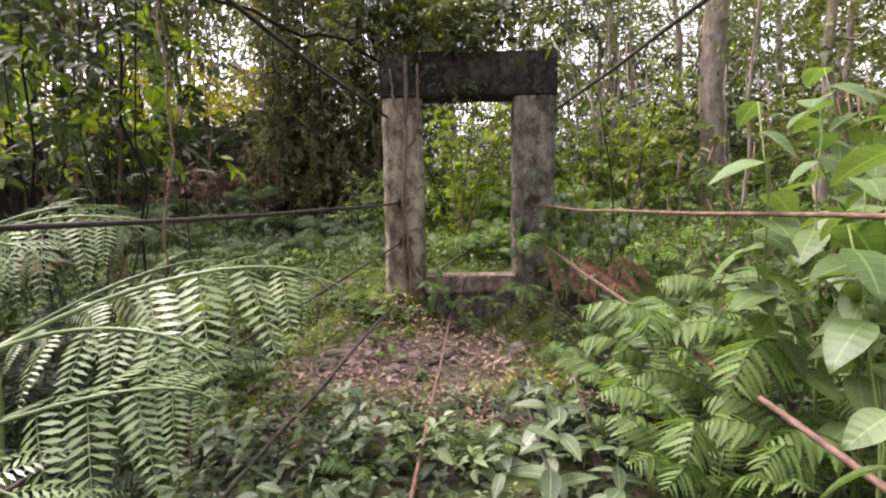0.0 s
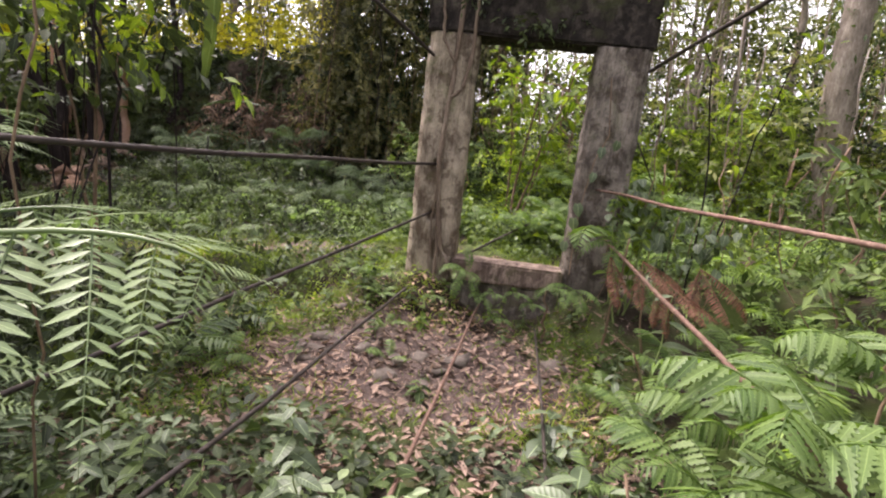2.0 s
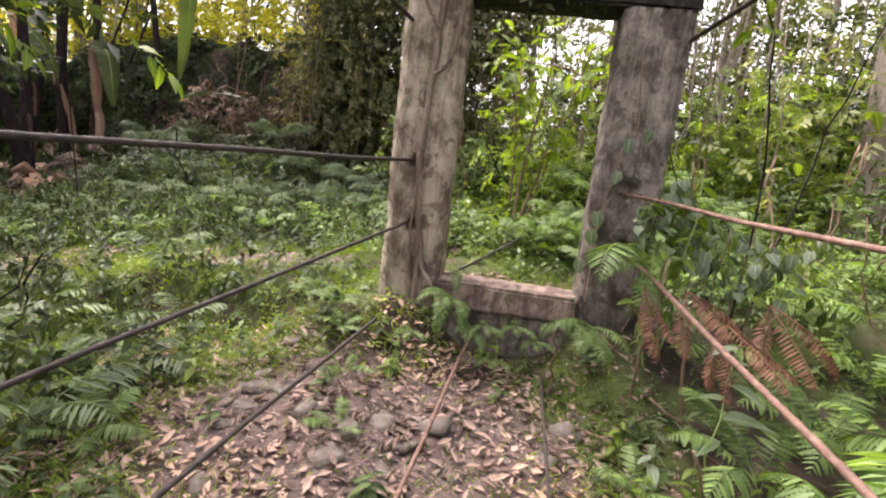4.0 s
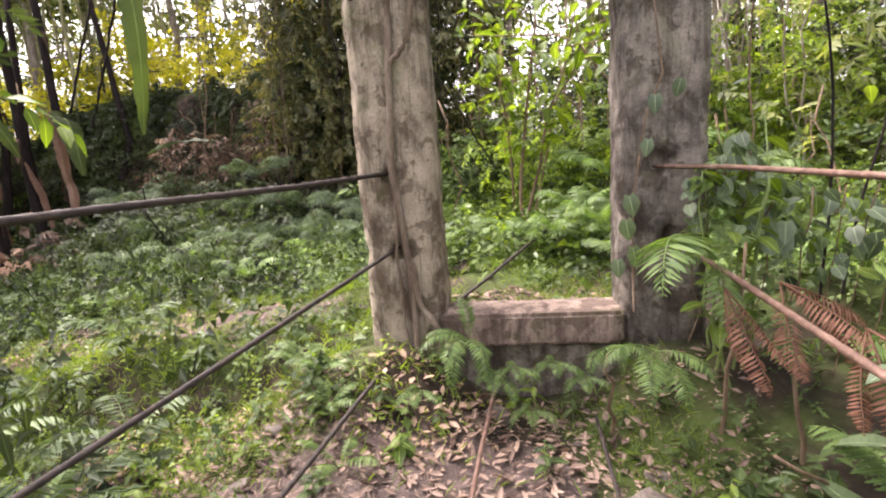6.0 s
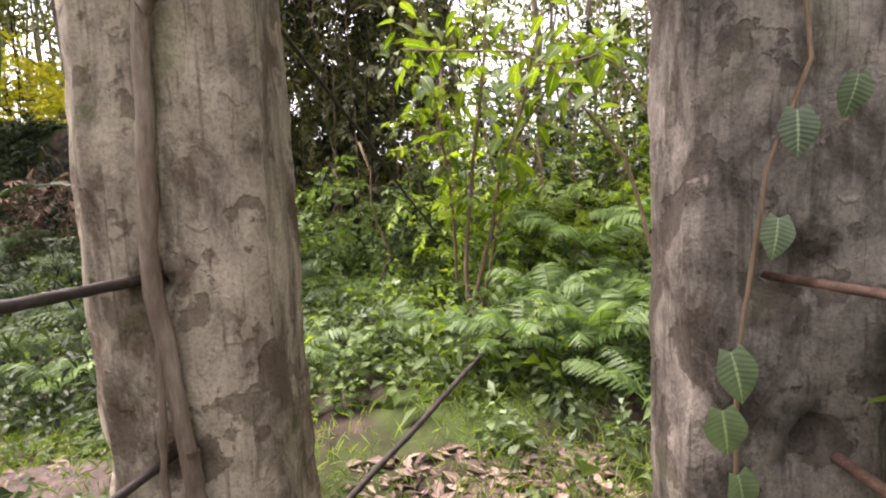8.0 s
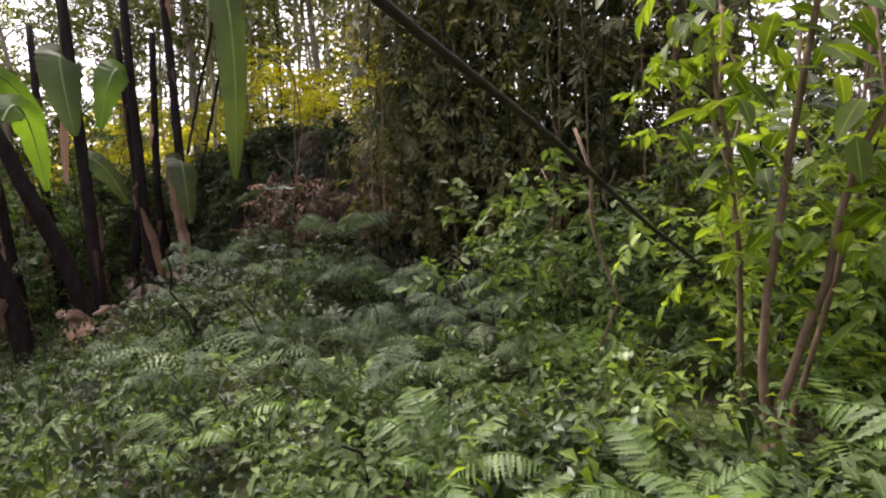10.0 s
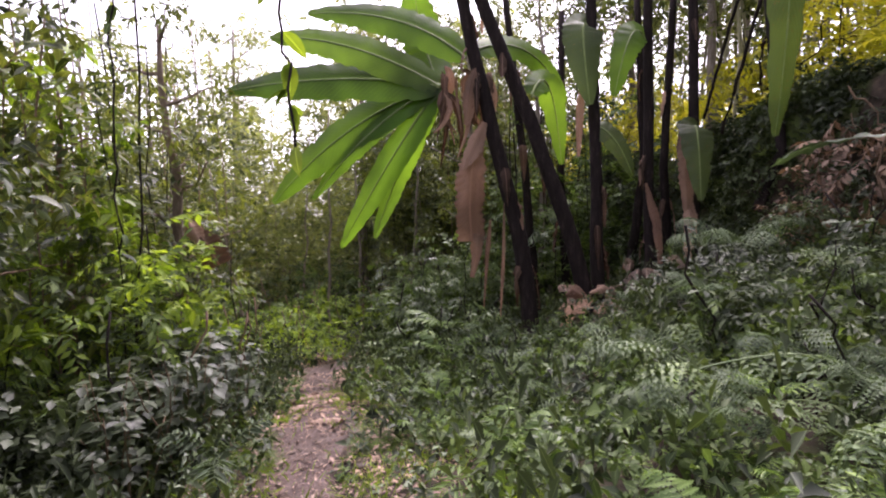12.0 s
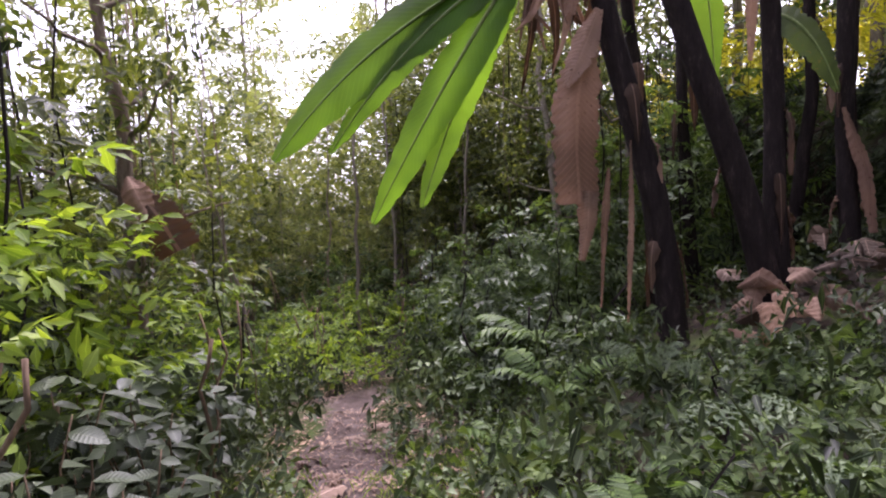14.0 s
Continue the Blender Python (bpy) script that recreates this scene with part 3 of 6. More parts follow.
def frond_tpl(length=1.0, pairs=22, pinna=0.28, arch=0.55, sides=4, lobes=0, droop=0.3, start=0.12, tip=0.9, bold=False, far_droop=None, far=False, lobe=0.22, wide=0.42, teeth=0):
    """A fern frond along +y that arches over; lobes > 0 divides each pinna again."""
    far_droop = droop if far_droop is None else far_droop
    g = Geo()
    t = np.linspace(0, 1, 14)
    ry, rz = length * np.sin(t * 1.35) / 1.35 * 1.08, length * (0.42 * t - arch * t ** 2.1)
    line = np.stack([0.02 * length * np.sin(t * 5), ry, rz], -1)
    g.add(*tube_tpl(line, length * np.linspace(0.008, 0.0015, 14), sides))
    if lobes:
        pg = Geo()
        lt = np.linspace(0.04, 0.97, lobes)
        w = lobe * np.sin(np.pi * np.clip(lt, 0, 1) ** 0.55) ** 0.7 * (1 - 0.72 * lt) + 0.02
        small = leaf_tpl(1, 0.27, 2, 0.06, 0.12, 0.35) if bold else diamond_tpl(1, wide)
        for s in (-1, 1):
            yaw = -s * (1.25 - 0.25 * lt)
            at = np.stack([0 * lt, lt, -0.22 * lt ** 2], -1)
            pg.put(small, rot(yaw, -0.12 + rng.normal(0, 0.06, lobes), 0, w), at)
        pl = np.linspace(0, 1, 6)
        if bold:
            pg.add(*tube_tpl(np.stack([0 * pl, pl, -0.22 * pl ** 2], -1), np.linspace(0.006, 0.001, 6), 3))
        tpl = pg.template()
    else:
        tpl = diamond_tpl(1, 0.2) if far else toothed_tpl(wide, teeth) if teeth else leaf_tpl(1, 0.17, 3, 0.08, 0.18, 0.3)
    k = np.linspace(start, 0.985, pairs)
    size = pinna * np.sin(np.pi * np.clip((k - start * 0.5) / (1 - start * 0.5), 0, 1) ** (math.log(0.5) / math.log(0.42))) ** tip + 0.012
    cx = np.stack([np.interp(k, t, line[:, i]) for i in range(3)], -1)
    slope = np.interp(k, t, np.arctan2(np.gradient(rz), np.gradient(ry)))
    for s in (-1, 1):
        m = rot(0, slope, 0) @ rot(-s * (1.32 - 0.35 * k) + rng.normal(0, 0.09, pairs), -(droop if s > 0 else far_droop) + rng.normal(0, 0.1, pairs), s * 0.15 + rng.normal(0, 0.15, pairs), size * length * rng.uniform(0.9, 1.1, pairs))
        g.put(tpl, m, cx)
    return g


FROND = [frond_tpl(1.0, 24, 0.2, a, 4, 0, d) for a, d in ((0.5, 0.25), (0.62, 0.35), (0.4, 0.2))]
FROND_FINE = [frond_tpl(1.0, 12, 0.36, a, 4, 10, d, 0.14) for a, d in ((0.42, 0.35), (0.5, 0.5))]
FROND_LONG = [frond_tpl(1.0, 8, 0.34, a, 5, 15, d, 0.1, bold=True, far_droop=-0.1, lobe=0.185) for a, d in ((0.40, 0.55), (0.44, 0.7))]
FROND_FAR = frond_tpl(1.0, 13, 0.26, 0.5, 3, 0, 0.25, far=True).template()
FROND_LACE = frond_tpl(1.0, 11, 0.36, 0.45, 3, 7, 0.25, 0.16).template()


def fern(name, label, meshes, count, size, at, lift=0.35, spread=6.28, facing=0.0, stalk=None, group="ferns"):
    """A fern: fronds that spread from one crown, each its own part."""
    ob = thing(name, label, "fern", group, at=at)
    for i in range(count):
        yaw = facing + spread * ((i + rng.uniform(-0.3, 0.3)) / count - 0.5)
        s = size * rng.uniform(0.75, 1.1)
        part("frond", meshes[i % len(meshes)], None, ob,
             m=pose(0, 0, 0.02, math.degrees(lift + rng.uniform(-0.2, 0.2)), rng.uniform(-15, 15), math.degrees(yaw)) @ Matrix.Diagonal((s, s, s, 1)))
    return ob


def frond_meshes(geos, material):
    return [g.mesh("frond", material) for g in geos]


M_FERN = frond_meshes(FROND, FERN)
M_SIDE = frond_meshes([frond_tpl(1.0, 17, 0.25, a, 5, 0, d, 0.1, wide=0.27, teeth=8) for a, d in ((0.5, 0.3), (0.6, 0.45))], FERN)
M_LOBED = frond_meshes([frond_tpl(1.0, 19, 0.2, a, 4, 0, d, 0.12, wide=0.26, teeth=6) for a, d in ((0.5, 0.25), (0.6, 0.35), (0.42, 0.2))], FERN)
M_LONG = frond_meshes(FROND_LONG, FERN_PALE)
M_BIG_DULL = frond_meshes(FROND_FINE, FERN_DULL)
M_DEAD = [frond_tpl(1.0, 26, 0.125, a, 4, 0, d, 0.08).mesh("frond", FERN_DEAD) for a, d in ((0.30, 0.6), (0.45, 0.8), (0.2, 0.4))]
M_SWORD = frond_meshes([frond_tpl(1.0, 28, 0.18, a, 4, 0, d, 0.08) for a, d in ((0.62, 0.15), (0.75, 0.25))], FERN)


def ground_at(x, y, lift=0.0):
    return (x, y, float(height(x, y)) + lift)


def herb(name, label, leaf_mesh, stem_mat, n, tall, leaf, at, droop=0.1, lean=0.15, group="herbs"):
    """A leafy herb: a bent stem with pairs of leaves, largest in the middle."""
    ob = thing(name, label, "plant", group, at=at)
    top = np.array([rng.uniform(-1, 1) * lean * tall, rng.uniform(-1, 1) * lean * tall, tall])
    line = wander((0, 0, -0.03), top, 6, tall * 0.02)
    part("stem", tube_tpl(line, np.linspace(0.006, 0.002, 6) * (0.6 + tall), 5), stem_mat, ob)
    for i in range(n):
        k = 0.3 + 0.7 * (i + 1) / n
        p = [np.interp(k, np.linspace(0, 1, 6), line[:, j]) for j in range(3)]
        s = leaf * (0.6 + 0.5 * math.sin(math.pi * k)) * rng.uniform(0.8, 1.15)
        part("leaf", leaf_mesh, None, ob,
             m=pose(*p, math.degrees(rng.uniform(-0.3, 0.45) - droop), rng.uniform(-12, 12), i * 137.5 + rng.uniform(-20, 20)) @ Matrix.Diagonal((s, s, s, 1)))
    return ob


L_HERB, L_PALE, L_BROAD, L_BRIGHT = (Geo().add(*LEAF5).mesh("leaf", m) for m in (HERB, HERB_PALE, BROAD, BRIGHT))
L_BROAD = Geo().add(*leaf_tpl(1, 0.64, 8, 0.1, 0.4, 0.4, 0.006)).mesh("leaf", BROAD)
L_OVAL = Geo().add(*leaf_tpl(1, 0.58, 6, 0.1, 0.25, 0.45)).mesh("leaf", OVAL)
L_HEART = Geo().add(*leaf_tpl(1, 0.8, 6, 0.06, 0.25, 0.35, heart=True)).mesh("leaf", HERB_PALE)

PATH_X = [0.0, 0.1, 0.18, 0.25, 0.28, 0.28, 0.0, -0.68, -1.6, -2.6, -4.0, -5.4, -6.2]
PATH_Y = [-1.0, 0.6, 1.3, 2.7, 4.2, 7.25, 7.8, 8.2, 8.5, 8.6, 8.6, 8.57, 8.55]


def from_path(x, y):
    """Distance to the line walked."""
    x, y = np.asarray(x, float), np.asarray(y, float)
    best = np.full(x.shape, 99.0)
    for ax, ay, bx, by in zip(PATH_X[:-1], PATH_Y[:-1], PATH_X[1:], PATH_Y[1:]):
        dx, dy = bx - ax, by - ay
        t = np.clip(((x - ax) * dx + (y - ay) * dy) / (dx * dx + dy * dy), 0, 1)
        best = np.minimum(best, np.hypot(x - ax - t * dx, y - ay - t * dy))
    return best


def in_gate(x, y, pad=0.1):
    return (np.abs(y - GATE_Y) < 0.3 + pad) & (x > -0.85 - pad) & (x < 1.5 + pad)


OPEN = [(-10.15, 12.75, 0.75), (-10.6, 14.4, 0.6), (-10.9, 12.0, 0.45), (-10.6, 13.35, 0.5), (-12.9, 8.7, 0.7), (-14.6, 9.3, 0.8), (-16.5, 9.6, 0.9)]


def overgrown(x, y):
    """False in the small open places of the undergrowth."""
    ok = np.ones(np.shape(x), bool)
    for ox, oy, r in OPEN:
        ok &= np.hypot(x - ox, y - oy) > r * (0.85 + 0.3 * np.sin(5 * x + 4 * y))
    return ok


def spread(n, x0, x1, y0, y1, bare=0.4, clear=0.0):
    """Places on the ground in a rectangle, off the trodden soil and the gateway."""
    x, y = rng.uniform(x0, x1, n), rng.uniform(y0, y1, n)
    ok = (track(x, y) < bare * rng.uniform(0.3, 1.5, n)) & ~in_gate(x, y) & (from_path(x, y) > clear) & overgrown(x, y)
    return x[ok], y[ok]


def cover(name, label, material, tpl, n, box, size, tall, pitch=(0.1, 0.5), bare=0.4, clumps=0.0, category="undergrowth", clear=0.0):
    """Low leaves without number over the ground, thicker in clumps."""
    x, y = spread(n, *box, bare=bare, clear=clear)
    if clumps:
        dens = np.sin(x * 1.9 + 1.2 * np.sin(y * 1.3)) * np.sin(y * 1.7 + np.sin(x * 2.2)) + rng.normal(0, 0.4, len(x))
        x, y = x[dens > clumps - 0.6], y[dens > clumps - 0.6]
    g = Geo()
    if tall < 0.05:
        k = len(x)
        g.put(tpl, rot(rng.uniform(0, 6.28, k), rng.uniform(*pitch, k), rng.normal(0, 0.3, k), size * rng.uniform(0.5, 1.3, k)), np.stack([x, y, height(x, y) + 0.012 + tall * rng.random(k)], -1))
        return single(name, g, material, label, category, kind="stuff")
    x, y = x[: len(x) // 9 * 3], y[: len(y) // 9 * 3]
    for part_x, part_y in zip(np.array_split(x, 3), np.array_split(y, 3)):
        k = len(part_x) // 3
        px, py = part_x[:k], part_y[:k]
        low = np.clip(from_path(px, py) / 0.9, np.where(py < 4.2, 0.75, 0.25), 1)
        tuft = tuft_tpl(tpl, 9, 1.5)
        s = size * rng.uniform(0.55, 1.45, k)
        m = rot(rng.uniform(0, 6.28, k), rng.normal(0, 0.2, k), rng.normal(0, 0.2, k), s)
        m[:, :, 2] *= (tall / (1.5 * size) * low * rng.uniform(0.5, 1.15, k))[:, None]
        g.put(tuft, m, np.stack([px, py, height(px, py) - 0.01], -1))
    return single(name, g, material, label, category, kind="stuff")


# ---- undergrowth ----
cover("ground_herbs", "dense low green herbs covering the forest floor", HERB, ROUND2, 16000, (-3.5, 4.5, 0.3, 8.5), 0.075, 0.22, bare=0.3, clumps=0.3)
cover("dark_ground_herbs", "leafy herbs under taller plants, coloured dark green for shade", DARKLEAF, ROUND2, 7000, (-2.5, 3.0, 0.6, 4.0), 0.09, 0.22, bare=0.35)
cover("pale_ground_herbs", "pale green broad low herbs among ferns", HERB_PALE, LEAF3, 2600, (-2.8, 3.2, 0.6, 4.2), 0.12, 0.30, bare=0.25, clumps=0.5)
cover("ground_herbs", "dense low green herbs behind the gateway", HERB, ROUND2, 24000, (-9, 6, 7.4, 16), 0.085, 0.40, bare=0.3, clumps=0.4)
cover("pale_ground_herbs", "pale green low herbs beside the footpath", HERB_PALE, ROUND2, 9000, (-11, 3, 7.2, 13), 0.07, 0.26, bare=0.25, clumps=0.3)
cover("ground_herbs", "fresh green herbs beside the turn of the footpath", HERB, ROUND2, 9000, (-2.5, 3.5, 8.7, 11.0), 0.085, 0.3, bare=0.3)
cover("dark_ground_herbs", "low herbs on the slope, coloured dark green for shade", DARKLEAF, TINY, 36000, (-17, -2, 2, 16.5), 0.10, 0.55, bare=0.3)
cover("bright_ground_herbs", "low herbs, coloured bright yellow-green for stronger light", BRIGHT, ROUND2, 4000, (-1.5, 6, 8.2, 15), 0.10, 0.45, bare=0.3, clumps=0.2)
cover("moss_grass", "short mossy yellow-green grass on the ground", MOSS, BLADE1, 30000, (-4.8, 1.2, 4.2, 9.6), 0.09, 0.03, (0.4, 1.2), bare=0.7, clumps=0.1, category="grass")
cover("creeping_herbs", "bright yellow-green creeping herbs beside the clearing", BRIGHT, ROUND2, 5000, (-4.8, -0.6, 5.0, 9.2), 0.05, 0.12, bare=0.5, clumps=0.1)
cover("moss_grass", "short mossy green grass beside the footpath", MOSS, BLADE1, 12000, (-10.5, -3, 6.9, 10), 0.10, 0.02, (0.5, 1.3), bare=0.75, clumps=0.3, category="grass")
cover("leaf_litter", "brown dry fallen leaves scattered over bare soil", LITTER, leaf_tpl(1, 0.4, 3, 0.35, -0.25), 2800, (-2.8, 1.4, 3.6, 6.9), 0.085, 0.02, (-0.3, 0.35), bare=3.0, category="leaf litter")
cover("leaf_litter", "broken brown leaf fragments on bare soil", LITTER, ROUND2, 1800, (-2.6, 1.6, 3.4, 7.0), 0.06, 0.015, (-0.4, 0.5), bare=3.0, category="leaf litter")
cover("leaf_litter", "tiny brown debris on bare soil", LITTER, TINY, 6000, (-2.2, 1.6, 3.6, 6.9), 0.035, 0.005, (-0.4, 0.5), bare=3.0, category="leaf litter")
cover("leaf_litter", "tiny brown debris on the footpath", LITTER, TINY, 9000, (-14, -3, 7.4, 9.6), 0.04, 0.005, (-0.4, 0.5), bare=3.0, category="leaf litter")
cover("leaf_litter", "brown dry fallen leaves behind the concrete sill", LITTER, LEAF2, 420, (-0.3, 1.0, 7.2, 8.2), 0.12, 0.02, (-0.2, 0.25), bare=3.0, category="leaf litter")
cover("leaf_litter", "brown dry fallen leaves along the footpath", LITTER, LEAF2, 2200, (-15, -2, 7.4, 9.4), 0.10, 0.02, (-0.25, 0.3), bare=3.0, category="leaf litter")


def fern_bed(name, label, material, tpl, n, box, size, clear=0.45):
    x, y = spread(n, *box, bare=0.2, clear=clear)
    g = Geo()
    for i in range(len(x)):
        k = int(rng.integers(3, 6))
        s = size * rng.uniform(0.6, 1.2)
        yaw = rng.uniform(0, 6.28) + np.arange(k) * 6.28 / k + rng.normal(0, 0.3, k)
        c = np.array(ground_at(x[i], y[i], rng.uniform(0.0, 0.5) * s))
        g.put(tpl, rot(yaw, rng.uniform(0.0, 0.5, k), rng.normal(0, 0.2, k), s * rng.uniform(0.7, 1.1, k)), np.tile(c, (k, 1)))
    return single(name, g, material, label, "ferns", kind="stuff")


fern_bed("fern_undergrowth", "green ferns spread through the undergrowth", FERN, FROND_FAR, 110, (-5, 4.5, 10.5, 15), 0.6)
fern_bed("fern_undergrowth", "fresh green ferns beside the footpath", FERN, FROND_FAR, 26, (-8, 1.0, 9.2, 11.4), 0.6)
fern_bed("fern_undergrowth", "dusky lacy bracken on the shaded slope", FERN_DULL, FROND_LACE, 16, (-8.0, -1.5, 10.3, 15.5), 0.95, 1.2)
fern_bed("fern_undergrowth", "green ferns crowding the bank", FERN, FROND_FAR, 90, (1.6, 6.5, 1.5, 9.5), 0.7)
fern_bed("fern_undergrowth", "green ferns on the shaded bank", FERN_DULL, FROND_FAR, 70, (-6.5, -2.0, 1.0, 8.0), 0.7)

# ferns before the gateway
def arching(label, meshes, base, fronds, group):
    """A fern given frond by frond: yaw and lift in degrees, size."""
    ob = thing("bracken_fern", label, "fern", group, at=base)
    stalk = wander((0, 0, -base[2] - 0.4), (0, 0, 0.05), 5, 0.02)
    part("stalk", tube_tpl(stalk, 0.012, 6), STALK, ob)
    for i, (yaw, lift, size) in enumerate(fronds):
        part("frond", meshes[i % len(meshes)], None, ob, m=pose(0, 0, 0, lift, rng.uniform(-8, 8), yaw) @ Matrix.Diagonal((size, size, size, 1)))


PALE_LABEL = "large pale green arching bracken fern with long drooping pinnae"
arching(PALE_LABEL, M_LONG, (-2.3, 2.6, 0.7), [(-84, 6, 2.2), (-104, -2, 1.7), (-62, 12, 1.6)], "large ferns")
arching(PALE_LABEL, M_LONG, (-2.15, 1.9, 0.45), [(-82, 5, 1.6), (-110, -6, 1.2)], "large ferns")
arching(PALE_LABEL, M_LONG, (-3.3, 3.2, 1.05), [(-85, 5, 1.8), (-66, 12, 1.6), (-108, 0, 1.5)], "large ferns")
for x, y, size, n, facing in [(1.95, 3.3, 1.0, 4, 1.5), (2.2, 2.3, 1.0, 4, 1.6), (1.75, 4.2, 0.85, 4, 1.2), (2.4, 4.6, 0.9, 4, 1.6)]:
    fern("bracken_fern", "large green bracken fern leaning over a rusty cable", M_SIDE, n, size, ground_at(x, y, 0.25), 0.45, 3.6, facing, group="large ferns")
def drooping(name, label, meshes, base, fronds, group):
    """A fern given frond by frond: yaw, lift and sideways roll in degrees, size."""
    ob = thing(name, label, "fern", group, at=base)
    for i, (yaw, lift, roll, size) in enumerate(fronds):
        part("frond", meshes[i % len(meshes)], None, ob, m=pose(0, 0, 0, lift, roll, yaw) @ Matrix.Diagonal((size, size, size, 1)))


drooping("sword_fern", "fresh green sword fern hanging at the foot of a concrete post", M_SWORD, (-0.06, 6.52, 0.22), [(165, 12, 0, 0.52), (125, 18, 10, 0.46), (200, 6, -8, 0.42), (95, 25, 0, 0.36), (150, -35, 0, 0.42), (215, -30, 0, 0.38), (20, 70, 0, 0.36)], "sill ferns")
drooping("sword_fern", "small fresh fern hanging below the concrete sill", M_SWORD, (0.12, 6.5, 0.02), [(170, 5, 0, 0.34), (205, -10, 0, 0.32), (140, 10, 0, 0.28)], "sill ferns")
drooping("sword_fern", "large drooping green fern beside a concrete post", M_SWORD, (1.32, 6.32, 0.72), [(146, 16, 14, 1.12), (118, 6, 0, 0.55), (165, -20, 0, 0.6), (-60, 30, 0, 0.4), (-20, 45, 0, 0.42)], "sill ferns")
drooping("sword_fern", "bright green fern under a drooping frond", M_SWORD, (0.95, 6.1, 0.3), [(160, 0, 0, 0.5), (110, 12, 0, 0.42), (190, -15, 0, 0.46), (230, 0, 0, 0.4)], "sill ferns")
drooping("sword_fern", "small fern at the edge of the concrete sill", M_SWORD, (0.78, 6.42, 0.2), [(180, 15, 0, 0.4), (140, 0, 0, 0.34), (220, 10, 0, 0.32)], "sill ferns")
for x, y, z in [(0.22, 6.5, 0.05), (0.45, 6.46, 0.1), (0.62, 6.42, 0.02), (0.3, 6.36, -0.15), (-0.35, 6.3, 0.0)]:
    drooping("sword_fern", "small fresh fern growing against the mossy footing", M_SWORD, (x, y, z), [(180 + rng.uniform(-20, 20), 10, 0, 0.28), (135, 5, 0, 0.24), (225, 0, 0, 0.26), (160, 40, 0, 0.2)], "sill ferns")
for base, fronds in [((1.17, 5.84, 0.7), [(190, -58, 0, 0.62), (150, -66, 20, 0.52), (230, -62, -15, 0.5)]), ((1.5, 6.05, 0.66), [(200, -30, 0, 0.62), (240, -52, 0, 0.7), (170, -60, 0, 0.62), (270, -40, 0, 0.6)]),
                     ((1.55, 5.5, 0.62), [(215, -40, 0, 0.6), (180, -60, 0, 0.62), (260, -48, 10, 0.66), (150, -70, 0, 0.5)]), ((1.9, 5.8, 0.7), [(200, -50, 0, 0.7), (240, -40, 0, 0.7), (160, -60, 0, 0.6)])]:
    drooping("dead_fern", "withered reddish-brown fern with curled hanging fronds", M_DEAD, base, fronds, "dead ferns")
for x, y, size, n in [(-1.02, 6.5, 0.34, 6), (-0.9, 6.25, 0.3, 5), (-1.25, 6.75, 0.34, 5)]:
    fern("sword_fern", "small fern on the mossy mound beside a concrete post", M_SWORD, n, size, ground_at(x, y, 0.12), 0.5, 6.28, rng.uniform(0, 6), group="small ferns")
for x, y, size, n in [(1.28, 2.9, 0.55, 6), (1.0, 1.9, 0.5, 6), (1.25, 1.3, 0.5, 6), (-0.2, 2.4, 0.4, 5), (0.45, 1.7, 0.4, 5), (0.85, 3.9, 0.4, 5),
                      (-0.5, 2.9, 0.45, 5), (0.2, 3.2, 0.4, 5), (-0.9, 2.4, 0.5, 6), (0.7, 1.5, 0.5, 6), (0.05, 1.6, 0.45, 5), (-1.15, 1.5, 0.55, 6), (-1.5, 1.2, 0.55, 6), (1.15, 5.2, 0.4, 5), (-0.75, 5.9, 0.35, 4), (-0.55, 5.2, 0.35, 4), (-1.9, 4.9, 0.55, 6), (-2.4, 5.6, 0.6, 6)]:
    fern("sword_fern", "small bright green fern among low herbs", M_LOBED, n, size, ground_at(x, y), 0.55, 6.28, rng.uniform(0, 6), group="small ferns")
for x, y, size, n in [(1.45, 3.6, 0.8, 6), (1.35, 2.5, 0.7, 6), (2.6, 3.0, 1.0, 6), (1.75, 5.2, 0.7, 6), (1.2, 4.4, 0.5, 5), (2.3, 5.6, 0.8, 6)]:
    fern("bracken_fern", "green bracken fern among herbs beside the clearing", M_LOBED, n, size * 1.1, ground_at(x, y, 0.2), 0.5, 4.5, 1.6, group="large ferns")
for x, y, up, size, facing in [(1.6, 3.35, 0.75, 0.95, 1.7), (2.0, 2.9, 0.85, 1.0, 1.6), (1.35, 2.7, 0.45, 0.8, 1.5), (1.75, 2.3, 0.5, 0.8, 1.4), (2.3, 3.9, 0.8, 1.0, 1.7)]:
    fern("sword_fern", "bright green fern arching out of the bushes", M_SIDE, 4, size, ground_at(x, y, up), 0.35, 3.4, facing, group="large ferns")
# herbs before the gateway
spots = [(-0.55, 2.35), (-0.35, 2.0), (-0.8, 2.1), (-0.2, 2.9), (-0.45, 3.1), (-1.05, 2.7), (-0.95, 1.9), (0.0, 2.2), (-0.1, 3.4), (-1.3, 3.3), (-0.7, 3.5), (0.85, 3.1), (-1.5, 2.6), (-1.2, 2.2), (-0.65, 1.7), (-0.15, 1.6), (0.3, 2.7), (0.25, 2.0), (-1.6, 3.4), (-0.9, 3.1), (1.1, 2.2), (1.3, 3.4)]
for x, y in spots:
    herb("leafy_herb", "leafy green herb with pointed oval leaves", L_HERB if rng.random() < 0.5 else L_PALE, STALK, int(rng.integers(8, 13)), rng.uniform(0.3, 0.5), rng.uniform(0.13, 0.19), ground_at(x, y))
